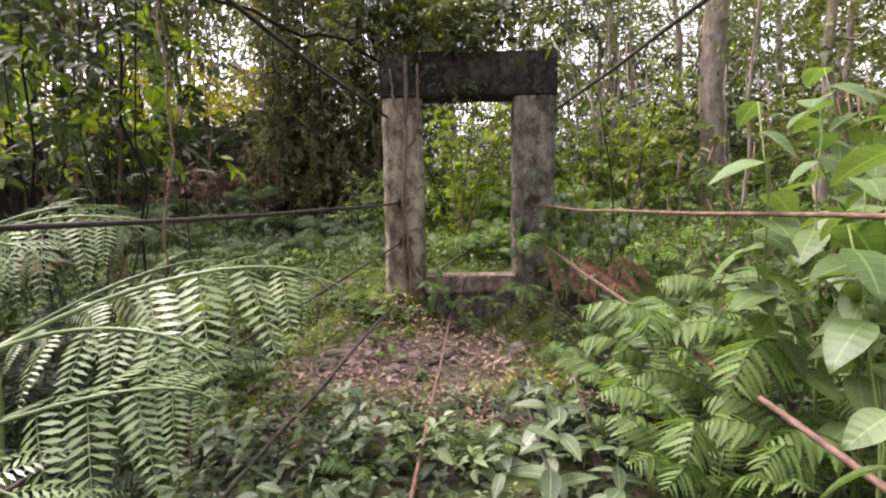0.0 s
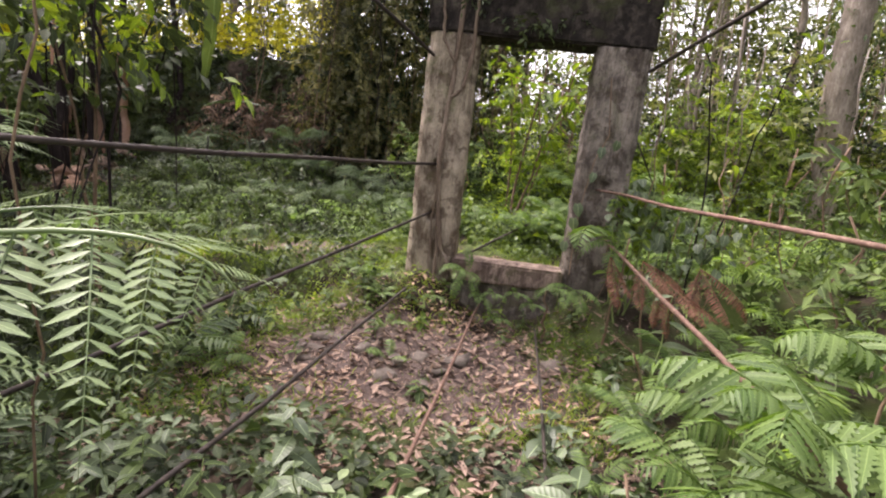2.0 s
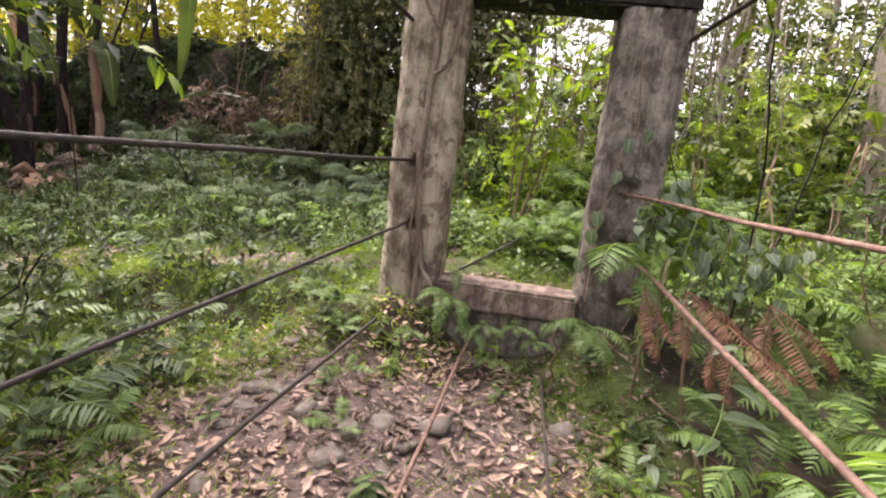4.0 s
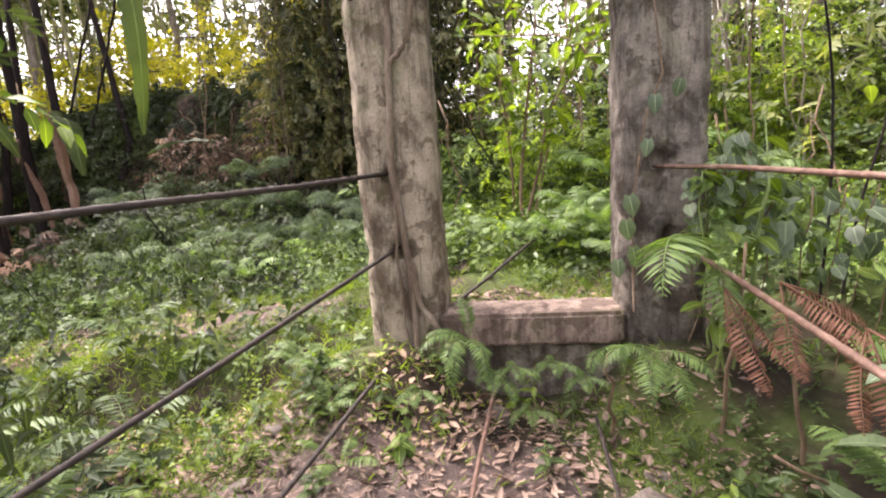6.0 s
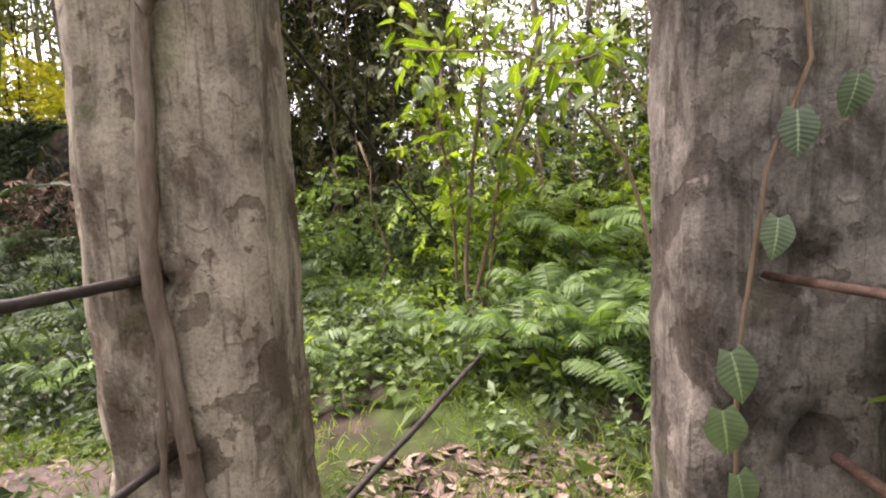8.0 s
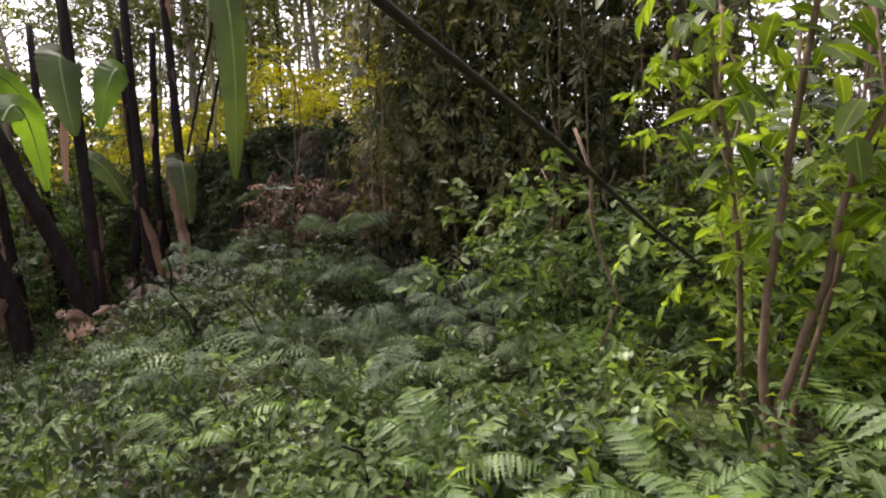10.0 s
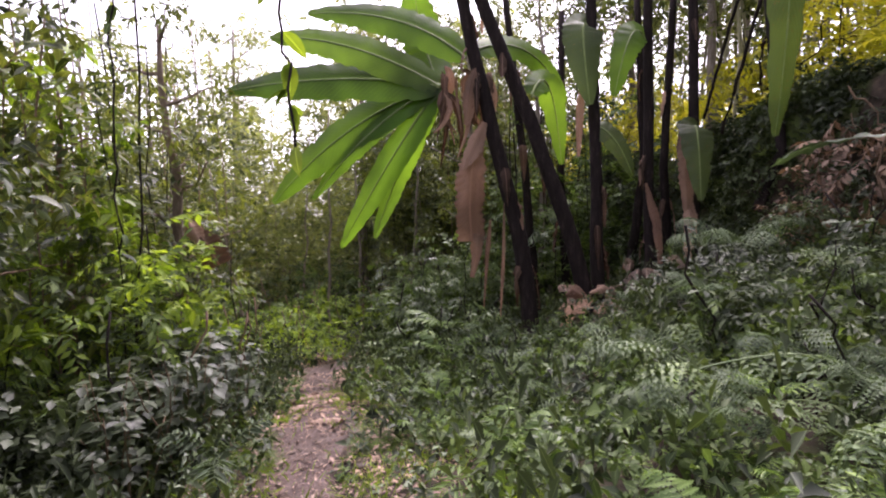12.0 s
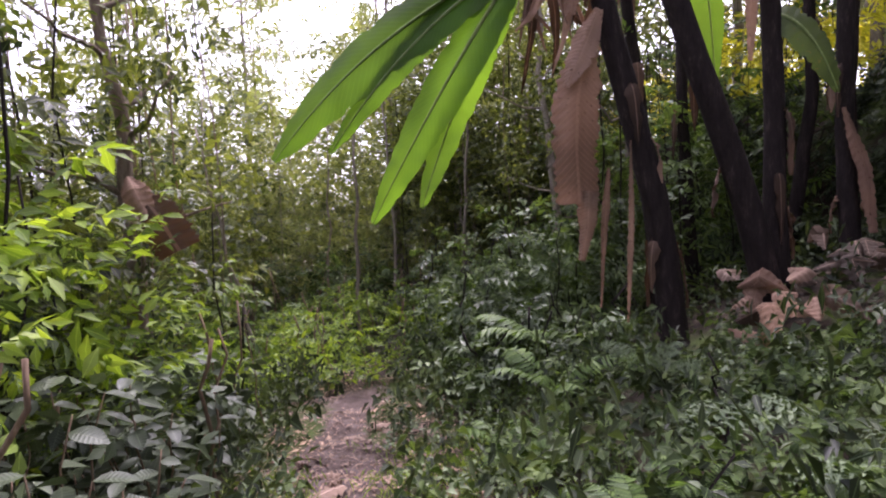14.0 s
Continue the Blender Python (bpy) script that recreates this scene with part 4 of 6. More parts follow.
for x, y, tall, s in [(0.55, 2.45, 0.5, 0.26), (0.75, 2.2, 0.45, 0.24), (0.95, 2.6, 0.4, 0.2), (0.5, 1.75, 0.35, 0.2), (0.62, 4.3, 0.28, 0.24), (1.2, 4.6, 0.3, 0.2), (0.66, 3.3, 0.4, 0.26), (1.5, 5.2, 0.95, 0.26), (0.6, 2.9, 0.42, 0.25)]:
    herb("broadleaf_herb", "herb with large smooth grey-green oval leaves", L_PALE, STALK, 7, tall, s, ground_at(x, y), 0.0)


for x, y in [(1.25, 5.3), (1.45, 5.15), (1.6, 5.35), (1.1, 5.6), (1.35, 5.55), (1.75, 5.1), (1.5, 4.85), (1.15, 5.0), (1.9, 5.3), (1.3, 4.7), (-0.2, 4.7), (-0.75, 5.6), (-1.3, 5.1), (-1.7, 5.6), (-0.45, 6.05), (0.35, 5.9)]:
    herb("leafy_herb", "small bright green herb at the edge of the clearing", L_BRIGHT if rng.random() < 0.4 else L_PALE if x > 1 else L_HERB, STALK, int(rng.integers(7, 12)), rng.uniform(0.12, 0.24) + (0.14 if x > 1 else 0), rng.uniform(0.08, 0.13), ground_at(x, y))
for x, y in [(-1.1, 6.45), (-0.85, 6.4), (-1.3, 6.6), (-0.6, 6.35), (-1.0, 6.2), (-1.5, 6.5), (-0.75, 6.55), (0.35, 6.55), (0.55, 6.5), (0.2, 6.6), (-1.4, 6.1), (-1.75, 6.2)]:
    herb("leafy_herb", "small yellow-green herb at the foot of the gateway", L_BRIGHT if rng.random() < 0.5 else L_HERB, STALK, int(rng.integers(7, 12)), rng.uniform(0.14, 0.28), rng.uniform(0.07, 0.11), ground_at(x, y))


def bush(name, label, at, leaf_mesh, stems, tall, reach, per, leaf, stem_mat=STALK, group="bushes", droop=0.25, low=0.35):
    """A bush: several leaning stems, each with large leaves along it."""
    ob = thing(name, label, "bush", group, at=at)
    for i in range(stems):
        a = i * 2.4 + rng.uniform(-0.4, 0.4)
        h = tall * rng.uniform(0.65, 1.05)
        top = (reach * math.cos(a) * rng.uniform(0.4, 1), reach * math.sin(a) * rng.uniform(0.4, 1), h)
        line = wander((0.05 * math.cos(a), 0.05 * math.sin(a), -0.05), top, 7, 0.02 * tall)
        stem = part("stem", tube_tpl(line, np.linspace(0.012, 0.004, 7), 5), stem_mat, ob)
        for k in range(per):
            t = low + (1 - low) * (k + 1) / per
            p = [np.interp(t, np.linspace(0, 1, 7), line[:, j]) for j in range(3)]
            s = leaf * rng.uniform(0.65, 1.15)
            part("leaf", leaf_mesh, None, stem, m=pose(*p, math.degrees(rng.uniform(-0.2, 0.4) - droop), rng.uniform(-20, 20), k * 137.5 + i * 50) @ Matrix.Diagonal((s, s, s, 1)))
    return ob


bush("large_leaf_bush", "near bush with huge glossy light green drooping leaves", ground_at(1.62, 1.5), L_BROAD, 3, 1.5, 0.24, 5, 0.26, low=0.72)
bush("large_leaf_bush", "bush with very large glossy light green drooping leaves", ground_at(1.95, 2.1), L_BROAD, 6, 1.75, 0.42, 7, 0.27, low=0.6)
bush("large_leaf_bush", "leaning bush with large glossy light green leaves", ground_at(2.0, 2.6), L_BROAD, 9, 2.25, 0.55, 10, 0.26, low=0.45)
bush("large_leaf_bush", "tall bush with broad glossy green leaves", ground_at(2.9, 3.4), L_BROAD, 9, 2.7, 0.7, 11, 0.27, low=0.4)


# ---- trees and thickets ----
def leaf_cloud(g, centres, radius, per, size, tpl, flat=0.7):
    """Sprays of small leaves round each centre."""
    c = np.repeat(np.asarray(centres, float), per, 0)
    k = len(c)
    d = rng.normal(0, 1, (k, 3))
    d /= np.linalg.norm(d, axis=1, keepdims=True)
    at = c + d * (radius * rng.uniform(0, 1, (k, 1)) ** 0.5) * np.array([1, 1, flat])
    return g.put(tpl, rot(rng.uniform(0, 6.28, k), rng.normal(-0.35, 0.5, k), rng.normal(0, 0.5, k), size * rng.uniform(0.6, 1.3, k)), at)


def tree_parts(ob, h, r, crown, low, limbs, leaves, size, bark, leaf_m, tpl=TINY, sprays=5, lean=0.06):
    top = np.array([rng.uniform(-1, 1) * lean * h, rng.uniform(-1, 1) * lean * h, h])
    line = wander((0, 0, -0.2), top, 9, 0.007 * h)
    part("trunk", tube_tpl(line, np.linspace(r * 1.15, r * 0.3, 9), 9), bark, ob)
    g = Geo()
    for i in range(limbs):
        t = low + (1 - low) * (i + 0.5) / limbs
        p = np.array([np.interp(t, np.linspace(0, 1, 9), line[:, j]) for j in range(3)])
        a = i * 2.4 + rng.uniform(-0.5, 0.5)
        reach = crown * rng.uniform(0.6, 1.15) * (1.1 - 0.5 * (t - low) / (1.01 - low))
        e = p + np.array([reach * math.cos(a), reach * math.sin(a), reach * rng.uniform(0.1, 0.6)])
        arm = wander(p, e, 5, 0.05 * reach)
        part("limb", tube_tpl(arm, np.linspace(r * 0.32, r * 0.08, 5), 5), bark, ob)
        cs = [arm[2] + (arm[4] - arm[2]) * u + rng.normal(0, 0.22 * crown, 3) for u in np.linspace(0.1, 1.1, sprays)]
        leaf_cloud(g, cs, 0.28 * crown, max(4, leaves // (limbs * sprays)), size, tpl)
    part("crown", g, leaf_m, ob)
    return ob


def tree(name, label, x, y, h, r, crown, low, limbs, leaves, size, bark=BARK, leaf_m=CANOPY, group="forest trees", tpl=TINY, lean=0.06):
    return tree_parts(thing(name, label, "tree", group, at=ground_at(x, y)), h, r, crown, low, limbs, leaves, size, bark, leaf_m, tpl, lean=lean)


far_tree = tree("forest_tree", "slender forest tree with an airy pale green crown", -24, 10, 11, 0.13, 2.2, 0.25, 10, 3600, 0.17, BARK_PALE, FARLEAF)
mid_tree = tree("forest_tree", "slender forest tree with a leafy green crown", 5.6, 17, 10, 0.12, 2.0, 0.22, 11, 3000, 0.17, BARK_PALE, CANOPY)
for x, y, s, a in [(-30, 4, 1.2, 40), (-27, 16, 1.0, 100), (-34, 11, 1.3, 200), (-22, 1, 0.9, 300), (-38, 20, 1.3, 20), (-26, -6, 1.1, 80), (-18.5, 3.6, 0.75, 10), (-21, 14, 0.8, 150),
                   (-31, -12, 1.2, 0), (-44, 2, 1.4, 70)]:
    copy_thing(far_tree, pose(*ground_at(x, y), 0, 0, a) @ Matrix.Diagonal((s, s, s, 1)))
for x, y, s, a in [(8.5, 19, 1.1, 30), (3.0, 21, 1.1, 90), (11, 15, 1.0, 200), (9.0, 10.5, 0.9, 250), (13, 21, 1.2, 310), (0.5, 24, 1.2, 10), (-6, 26, 1.2, 140), (-13, 27, 1.3, 60), (-20, 25, 1.2, 260),
                   (7.5, 5.5, 0.85, 120), (6.2, 8.5, 0.8, 60), (10, 1.5, 1.0, 20), (-7.5, 1.5, 0.8, 100), (-10.5, -2, 1.0, 210), (5, -5, 1.0, 50), (-4, -6, 1.0, 150)]:
    copy_thing(mid_tree, pose(*ground_at(x, y), 0, 0, a) @ Matrix.Diagonal((s, s, s, 1)))
tree("forest_tree", "tall straight tree with pale mottled bark and climbing leaves", 6.3, 12.5, 13, 0.30, 2.4, 0.35, 10, 4000, 0.16, BARK_PALE, CANOPY)


def thicket(name, label, box, z0, z1, n, size, material, tpl=TINY, hang=0.0, canes=0, cane_mat=STEM_DARK, bumpy=0.8, category="thicket"):
    """A wall of foliage: leaf sprays with gaps, on thin hanging or standing canes."""
    x0, x1, y0, y1 = box
    ob = thing(name, label, category, kind="stuff")
    g = Geo()
    m = max(6, n // 36)
    for _ in range(4):
        spray = spray_tpl(tpl, 9)
        x, y = rng.uniform(x0, x1, m), rng.uniform(y0, y1, m)
        gap = np.sin(x * 2.7 + 1.3 * np.sin(y * 2.1)) * np.sin(y * 2.9 + 1.1 * np.sin(x * 1.7)) + rng.normal(0, 0.3, m)
        keep = (overgrown(x, y) & (gap > -0.35)) | (z1 > 3.5)
        x, y = x[keep], y[keep]
        k = len(x)
        clump = 0.62 + 0.38 * np.sin(x * bumpy * 2.2 + 1.7 * np.sin(y * 1.1)) * np.sin(y * bumpy * 1.9 + x * 0.7)
        z = height(x, y) + z0 + (z1 - z0) * rng.uniform(0, 1, k) ** 0.8 * clump
        turn = rot(rng.uniform(0, 6.28, k), rng.normal(0.1 - hang, 0.5, k), rng.normal(0, 0.4, k), size * rng.uniform(0.6, 1.3, k))
        g.put(spray, turn, np.stack([x, y, z], -1))
    part("foliage", g, material, ob)
    if canes:
        s = Geo()
        for _ in range(canes):
            cx, cy = rng.uniform(x0, x1), rng.uniform(y0, y1)
            b = float(height(cx, cy))
            lo = b - 0.05 if not hang else b + rng.uniform(0.2, 1.5)
            line = wander((cx, cy, lo), (cx + rng.normal(0, 0.25), cy + rng.normal(0, 0.25), b + z1 * rng.uniform(0.8, 1.1)), 7, 0.05)
            s.add(*tube_tpl(line, rng.uniform(0.006, 0.016), 4))
        part("stems", s, cane_mat, ob)
    return ob



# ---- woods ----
thicket("distant_woods", "woods beyond the footpath, tinted pale green for haze and sun", (-44, -24, -18, 26), 0.0, 9.0, 46000, 0.38, FARLEAF, TINY, 0, 50, BARK_PALE)
thicket("distant_woods", "high leafy woods beyond the earth bank", (-34, 22, 24, 33), 0.5, 18.0, 42000, 0.36, CANOPY, TINY, 0, 90, BARK)
thicket("distant_woods", "leafy woods on the slope", (12, 20, -2, 26), 0.0, 10.0, 20000, 0.33, CANOPY, TINY, 0, 60, BARK_PALE)
# Unseen woods, added to close the horizon and block low sky light.
thicket("distant_woods", "unseen leafy woods added behind the footbridge", (-16, 14, -16, -9), -1.0, 9.0, 12000, 0.36, CANOPY, TINY, 0, 30, BARK)
thicket("distant_woods", "leafy woods below the slope", (-22, -6, -8, -1.5), 0.0, 6.0, 12000, 0.3, CANOPY, TINY, 0, 30, BARK)
thicket("distant_woods", "leafy woods closing the view beyond the banana plants", (-27, -17.5, 11.5, 19), 0.0, 8.5, 14000, 0.24, CANOPY, TINY, 0, 30, BARK)
thicket("distant_woods", "leafy trees and bushes beyond the footpath", (-25, -16, -6, 6.4), 0.5, 9.0, 22000, 0.26, CANOPY, TINY, 0, 30, BARK)
thicket("distant_woods", "green undergrowth behind the banana plants", (-17, -12.6, 12.6, 16.5), 0.0, 5.5, 9000, 0.18, HERB, TINY, 0, 20, STEM_DARK)
thicket("distant_woods", "leafy trees behind the banana crowns", (-25, -18.5, 9.8, 17.0), 1.8, 11.0, 28000, 0.2, CANOPY, TINY, 0, 20, STEM_DARK)
thicket("bright_leaves", "bright yellow-green leafy shrub in the light behind the gateway", (-0.4, 2.2, 10.6, 12.6), 0.6, 3.6, 1000, 0.12, BRIGHT, LEAF3, 0.1)

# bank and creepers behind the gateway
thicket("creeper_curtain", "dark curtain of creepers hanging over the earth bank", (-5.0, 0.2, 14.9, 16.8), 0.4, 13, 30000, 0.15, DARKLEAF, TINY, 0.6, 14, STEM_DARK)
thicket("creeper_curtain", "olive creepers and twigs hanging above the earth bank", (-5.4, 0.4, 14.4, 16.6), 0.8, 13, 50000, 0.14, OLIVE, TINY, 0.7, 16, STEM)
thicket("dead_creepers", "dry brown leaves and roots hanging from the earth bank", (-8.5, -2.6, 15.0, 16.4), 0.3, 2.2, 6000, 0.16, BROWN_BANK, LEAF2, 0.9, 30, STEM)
thicket("bank_creepers", "creepers and roots on the earth bank, coloured dark for shade", (-17, -0.5, 15.3, 17.6), 0.0, 0.7, 120000, 0.13, DARKLEAF, TINY, 0.5, 50, STEM_DARK)
thicket("bright_thicket", "foliage beyond the bank, tinted bright yellow for sunlight", (-26, -4.5, 17.7, 20.5), 0.2, 3.2, 30000, 0.2, GOLD, TINY, 0, 20)
thicket("bank_canopy", "high foliage over the bank with gaps of sky", (-21, -6.0, 16.5, 20.5), 3.8, 13.0, 19000, 0.2, CANOPY, TINY, 0.2, 30, STEM_DARK)
thicket("green_thicket", "thicket in the wood behind the gateway, coloured light green for brightness", (1.0, 9.5, 12.0, 17.5), 0.0, 3.2, 20000, 0.15, BRIGHT, TINY, 0, 20, STEM)
thicket("dark_thicket", "dark green thicket in the wood behind the gateway", (0.8, 10, 12.6, 18), 0.0, 4.5, 20000, 0.16, DARKLEAF, TINY, 0, 20, STEM)
thicket("pale_thicket", "dry straw-coloured stems and foliage tinted pale for bright light", (3.0, 11, 11.0, 19), 0.3, 3.8, 8000, 0.17, FARLEAF, TINY, 0, 60, BARK_PALE)
thicket("green_thicket", "leafy green thicket on the bank beside the gateway", (2.4, 8, 4.8, 12), 0.0, 1.6, 11000, 0.12, HERB, LEAF2, 0, 20, STEM)
thicket("green_thicket", "leafy green thicket beside the footbridge", (2.6, 7, 0.5, 5.6), 0.0, 2.5, 12000, 0.15, HERB, TINY, 0, 30, STEM)
thicket("green_thicket", "green thicket behind the forked sapling", (-2.2, 3.6, 11.6, 15.0), 0.0, 2.0, 16000, 0.13, HERB, TINY, 0, 10, STEM)
thicket("bright_thicket", "lush bushes behind the gateway, coloured yellow-green for brighter light", (-0.4, 5.5, 11.4, 14.6), 0.1, 3.0, 20000, 0.10, BRIGHT, TINY, 0.1, 10, STEM)
thicket("overhanging_leaves", "leafy branches overhanging the slope beside the footbridge", (-6.8, -2.6, 4.2, 6.4), 2.2, 5.6, 5500, 0.14, DARKLEAF, LEAF2, 0.1, 16, STEM_DARK)
thicket("overhanging_leaves", "bright young leaves on branches beside the footbridge", (-5.2, -2.4, 4.4, 6.2), 2.2, 4.2, 450, 0.15, BRIGHT, LEAF3, 0.1)
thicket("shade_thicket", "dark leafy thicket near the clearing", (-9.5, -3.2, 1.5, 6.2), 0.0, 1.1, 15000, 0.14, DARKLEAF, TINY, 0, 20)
thicket("slope_shrubs", "low shrubs over the slope, coloured dark for shade", (-8.6, -1.6, 12.0, 15.2), 0.0, 1.2, 20000, 0.10, DARKLEAF, LEAF2, 0, 20)
thicket("slope_shrubs", "green low shrubs over the slope", (-8.0, -0.8, 12.2, 14.8), 0.0, 0.9, 9000, 0.11, HERB, LEAF2, 0, 10)
thicket("slope_shrubs", "low leafy herbs before the banana plants", (-11.0, -5.0, 9.6, 13.6), 0.0, 0.35, 12000, 0.10, HERB, ROUND2, 0)
thicket("slope_shrubs", "small-leaved green shrubs beside the footpath", (-9.0, 0.2, 9.8, 12.2), 0.0, 0.5, 9000, 0.07, HERB, ROUND2, 0, 10)
thicket("slope_shrubs", "small-leaved pale green shrubs beside the footpath", (-9.5, 0.0, 9.6, 12.0), 0.0, 0.5, 2500, 0.065, HERB_PALE, ROUND2, 0)
thicket("shade_thicket", "dark leafy bushes along the footpath", (-14.5, -7.6, 2.2, 6.9), 0.0, 1.8, 9000, 0.14, DARKLEAF, TINY, 0, 20)
thicket("green_thicket", "leafy green bushes along the footpath", (-14.5, -8.0, 2.2, 6.7), 0.3, 3.0, 11000, 0.17, HERB, LEAF2, 0, 10)
# Brighter leaf colour paints light over the bushes here.
thicket("bright_thicket", "fresh green leaves above the bushes, coloured bright for light", (-14, -8.4, 3.2, 6.8), 0.7, 3.6, 8000, 0.17, BRIGHT, LEAF2, 0.1)
thicket("pale_bushes", "bushes with pale dull green oval leaves beside the footpath", (-12.5, -6.9, 5.2, 7.3), 0.1, 1.7, 4200, 0.16, OVAL, ROUND2, 0, 10, STEM)
thicket("shade_thicket", "pale green creeper-covered bushes at the end of the footpath", (-17.5, -12.3, 9.4, 13.4), 0.0, 2.2, 11000, 0.14, HERB_PALE, LEAF2, 0.3, 20)
thicket("green_thicket", "creeper-covered green bushes at the end of the footpath", (-17.5, -12.5, 9.3, 13.0), 0.2, 2.6, 12000, 0.15, HERB, LEAF2, 0.3)
thicket("green_thicket", "brighter green bushes closing the footpath", (-19, -13.2, 6.2, 10.5), 0.0, 1.4, 12000, 0.13, BRIGHT, TINY, 0, 20, STEM)
thicket("shade_thicket", "glossy green bushes under the banana plants", (-14, -10.9, 9.7, 11.8), 0.0, 1.0, 8000, 0.13, HERB, LEAF2, 0, 20)
# Pale leaf colour makes up for light the canopy keeps out.
thicket("pale_bushes", "glossy leaves among bushes under the banana plants, coloured pale for light", (-14, -10.9, 9.5, 11.6), 0.1, 1.2, 3000, 0.14, HERB_PALE, LEAF2, 0.1)
thicket("light_thicket", "yellow-green bushes in bright light beyond the footpath", (-26, -17, -1, 10), 0.0, 2.2, 15000, 0.2, HERB, TINY, 0, 30, STEM)
thicket("sapling_thicket", "leafy green saplings standing over the bushes", (-15, -8.6, 2.2, 6.0), 1.4, 7.5, 11000, 0.18, CANOPY, LEAF2, 0, 20, STEM)
thicket("sapling_thicket", "dark leafy saplings standing over the bushes", (-15, -8.4, 2.4, 6.2), 1.0, 7.0, 2500, 0.15, DARKLEAF, TINY, 0, 20, STEM_DARK)
thicket("distant_woods", "trees at the end of the footpath, haze tinted into their leaves", (-36, -22, 0.5, 18), 0.0, 14.0, 52000, 0.27, FARLEAF, TINY, 0, 40, BARK_PALE)
thicket("lintel_growth", "leafy creepers growing on top of the concrete lintel", (-1.3, 2.1, 6.65, 7.5), 3.4, 5.4, 3000, 0.13, CANOPY, LEAF2)
thicket("lintel_growth", "dark leafy twigs above the concrete lintel", (-1.5, 2.3, 6.7, 7.6), 3.3, 5.0, 2200, 0.13, DARKLEAF, LEAF2, 0.2)
thicket("lintel_growth", "dark ivy and twigs over the concrete lintel", (-0.8, 1.6, 6.74, 7.4), 2.95, 3.3, 1800, 0.09, DARKLEAF, LEAF2, 0.4)

for x, y, s, a in [(-9.5, 19, 0.9, 40), (-14, 18.5, 1.0, 0), (-5, 18.5, 0.9, 120), (0, 18, 1.0, 200), (4.3, 15, 0.8, 290), (-17, 15, 0.9, 30), (-15.5, 12.6, 0.75, 80), (-18, 19, 1.1, 160)]:
    copy_thing(mid_tree, pose(*ground_at(x, y), 0, 0, a) @ Matrix.Diagonal((s, s, s, 1)))

slender = thing("slender_tree", "thin straight pale stem with few leaves", "tree", "slender stems", at=ground_at(4.2, 14))
line = wander((0, 0, -0.1), (0.25, 0.1, 7.5), 9, 0.05)
part("trunk", tube_tpl(line, np.linspace(0.05, 0.02, 9), 6), BARK_PALE, slender)
part("foliage", leaf_cloud(Geo(), [line[k] + rng.normal(0, 0.25, 3) for k in (4, 5, 6, 6, 7, 7, 8, 8)], 0.5, 30, 0.14, TINY), CANOPY, slender)
for _ in range(34):
    x, y = rng.uniform(2.6, 13), rng.uniform(12.6, 22)
    copy_thing(slender, pose(*ground_at(x, y), rng.uniform(-6, 6), rng.uniform(-6, 6), rng.uniform(0, 360)) @ Matrix.Diagonal((1, 1, rng.uniform(0.7, 1.2), 1)))
cane = thing("bamboo_cane", "thin olive-brown bamboo cane in a dense grove", "bamboo", "bamboo grove", at=ground_at(-12, 17.5))
line = wander((0, 0, -0.1), (0.3, 0.3, 8.0), 9, 0.04)
rad = np.full(41, 0.04)
rad[::4] = 0.046
tt = np.linspace(0, 1, 41)
part("culm", tube_tpl(np.stack([np.interp(tt, np.linspace(0, 1, 9), line[:, j]) for j in range(3)], -1), rad, 7), BAMBOO, cane)
part("foliage", leaf_cloud(Geo(), [line[k] + rng.normal(0, 0.3, 3) for k in (5, 6, 7, 7, 8, 8)], 0.6, 40, 0.18, TINY), CANOPY, cane)
for _ in range(42):
    x, y = rng.uniform(-18, -8.5), rng.uniform(18.5, 23)
    copy_thing(cane, pose(*ground_at(x, y), rng.uniform(-9, 9), rng.uniform(-9, 9), rng.uniform(0, 360)) @ Matrix.Diagonal((1, 1, rng.uniform(0.7, 1.2), 1)))
for x, y in [(-16, 6.5), (-17, 8.5), (-20, 5), (-19, 9.5), (-15, 4.6), (-22, 7.5), (-18, 11), (-14.6, 5.4), (-21, 12)]:
    copy_thing(slender, pose(*ground_at(x, y), rng.uniform(-8, 8), rng.uniform(-8, 8), rng.uniform(0, 360)) @ Matrix.Diagonal((1, 1, rng.uniform(0.6, 0.9), 1)))

# ---- footpath side: trees, bushes, bracken ----
tree("leafy_tree", "slim dark-barked tree among bushes beside the footpath", -12.2, 5.9, 7.0, 0.13, 1.5, 0.3, 9, 2200, 0.15, BARK, CANOPY, "path trees", LEAF2, 0.03)
tree("leafy_tree", "slim leaning sapling with broad green leaves", -9.6, 5.2, 5.0, 0.06, 1.1, 0.3, 9, 900, 0.2, STEM, BRIGHT, "path trees", LEAF3)
tree("leafy_tree", "slim sapling with drooping green leaves", -8.2, 4.9, 5.2, 0.06, 1.1, 0.35, 9, 900, 0.2, STEM, CANOPY, "path trees", LEAF3)
for x, y, tall, n, leaf in [(-7.7, 7.0, 1.35, 9, 0.17), (-8.4, 6.7, 1.5, 9, 0.17), (-7.3, 6.5, 1.3, 8, 0.16), (-9.3, 6.8, 1.5, 8, 0.16), (-6.6, 6.8, 1.0, 7, 0.15), (-7.9, 7.3, 0.9, 8, 0.15), (-7.0, 7.2, 1.1, 9, 0.15), (-8.8, 7.2, 1.2, 8, 0.16)]:
    bush("oval_leaf_bush", "dense bush with dull pale green oval leaves beside the footpath", ground_at(x, y), L_OVAL, n, tall, 0.45, 12, leaf, STEM, "path bushes", 0.1)
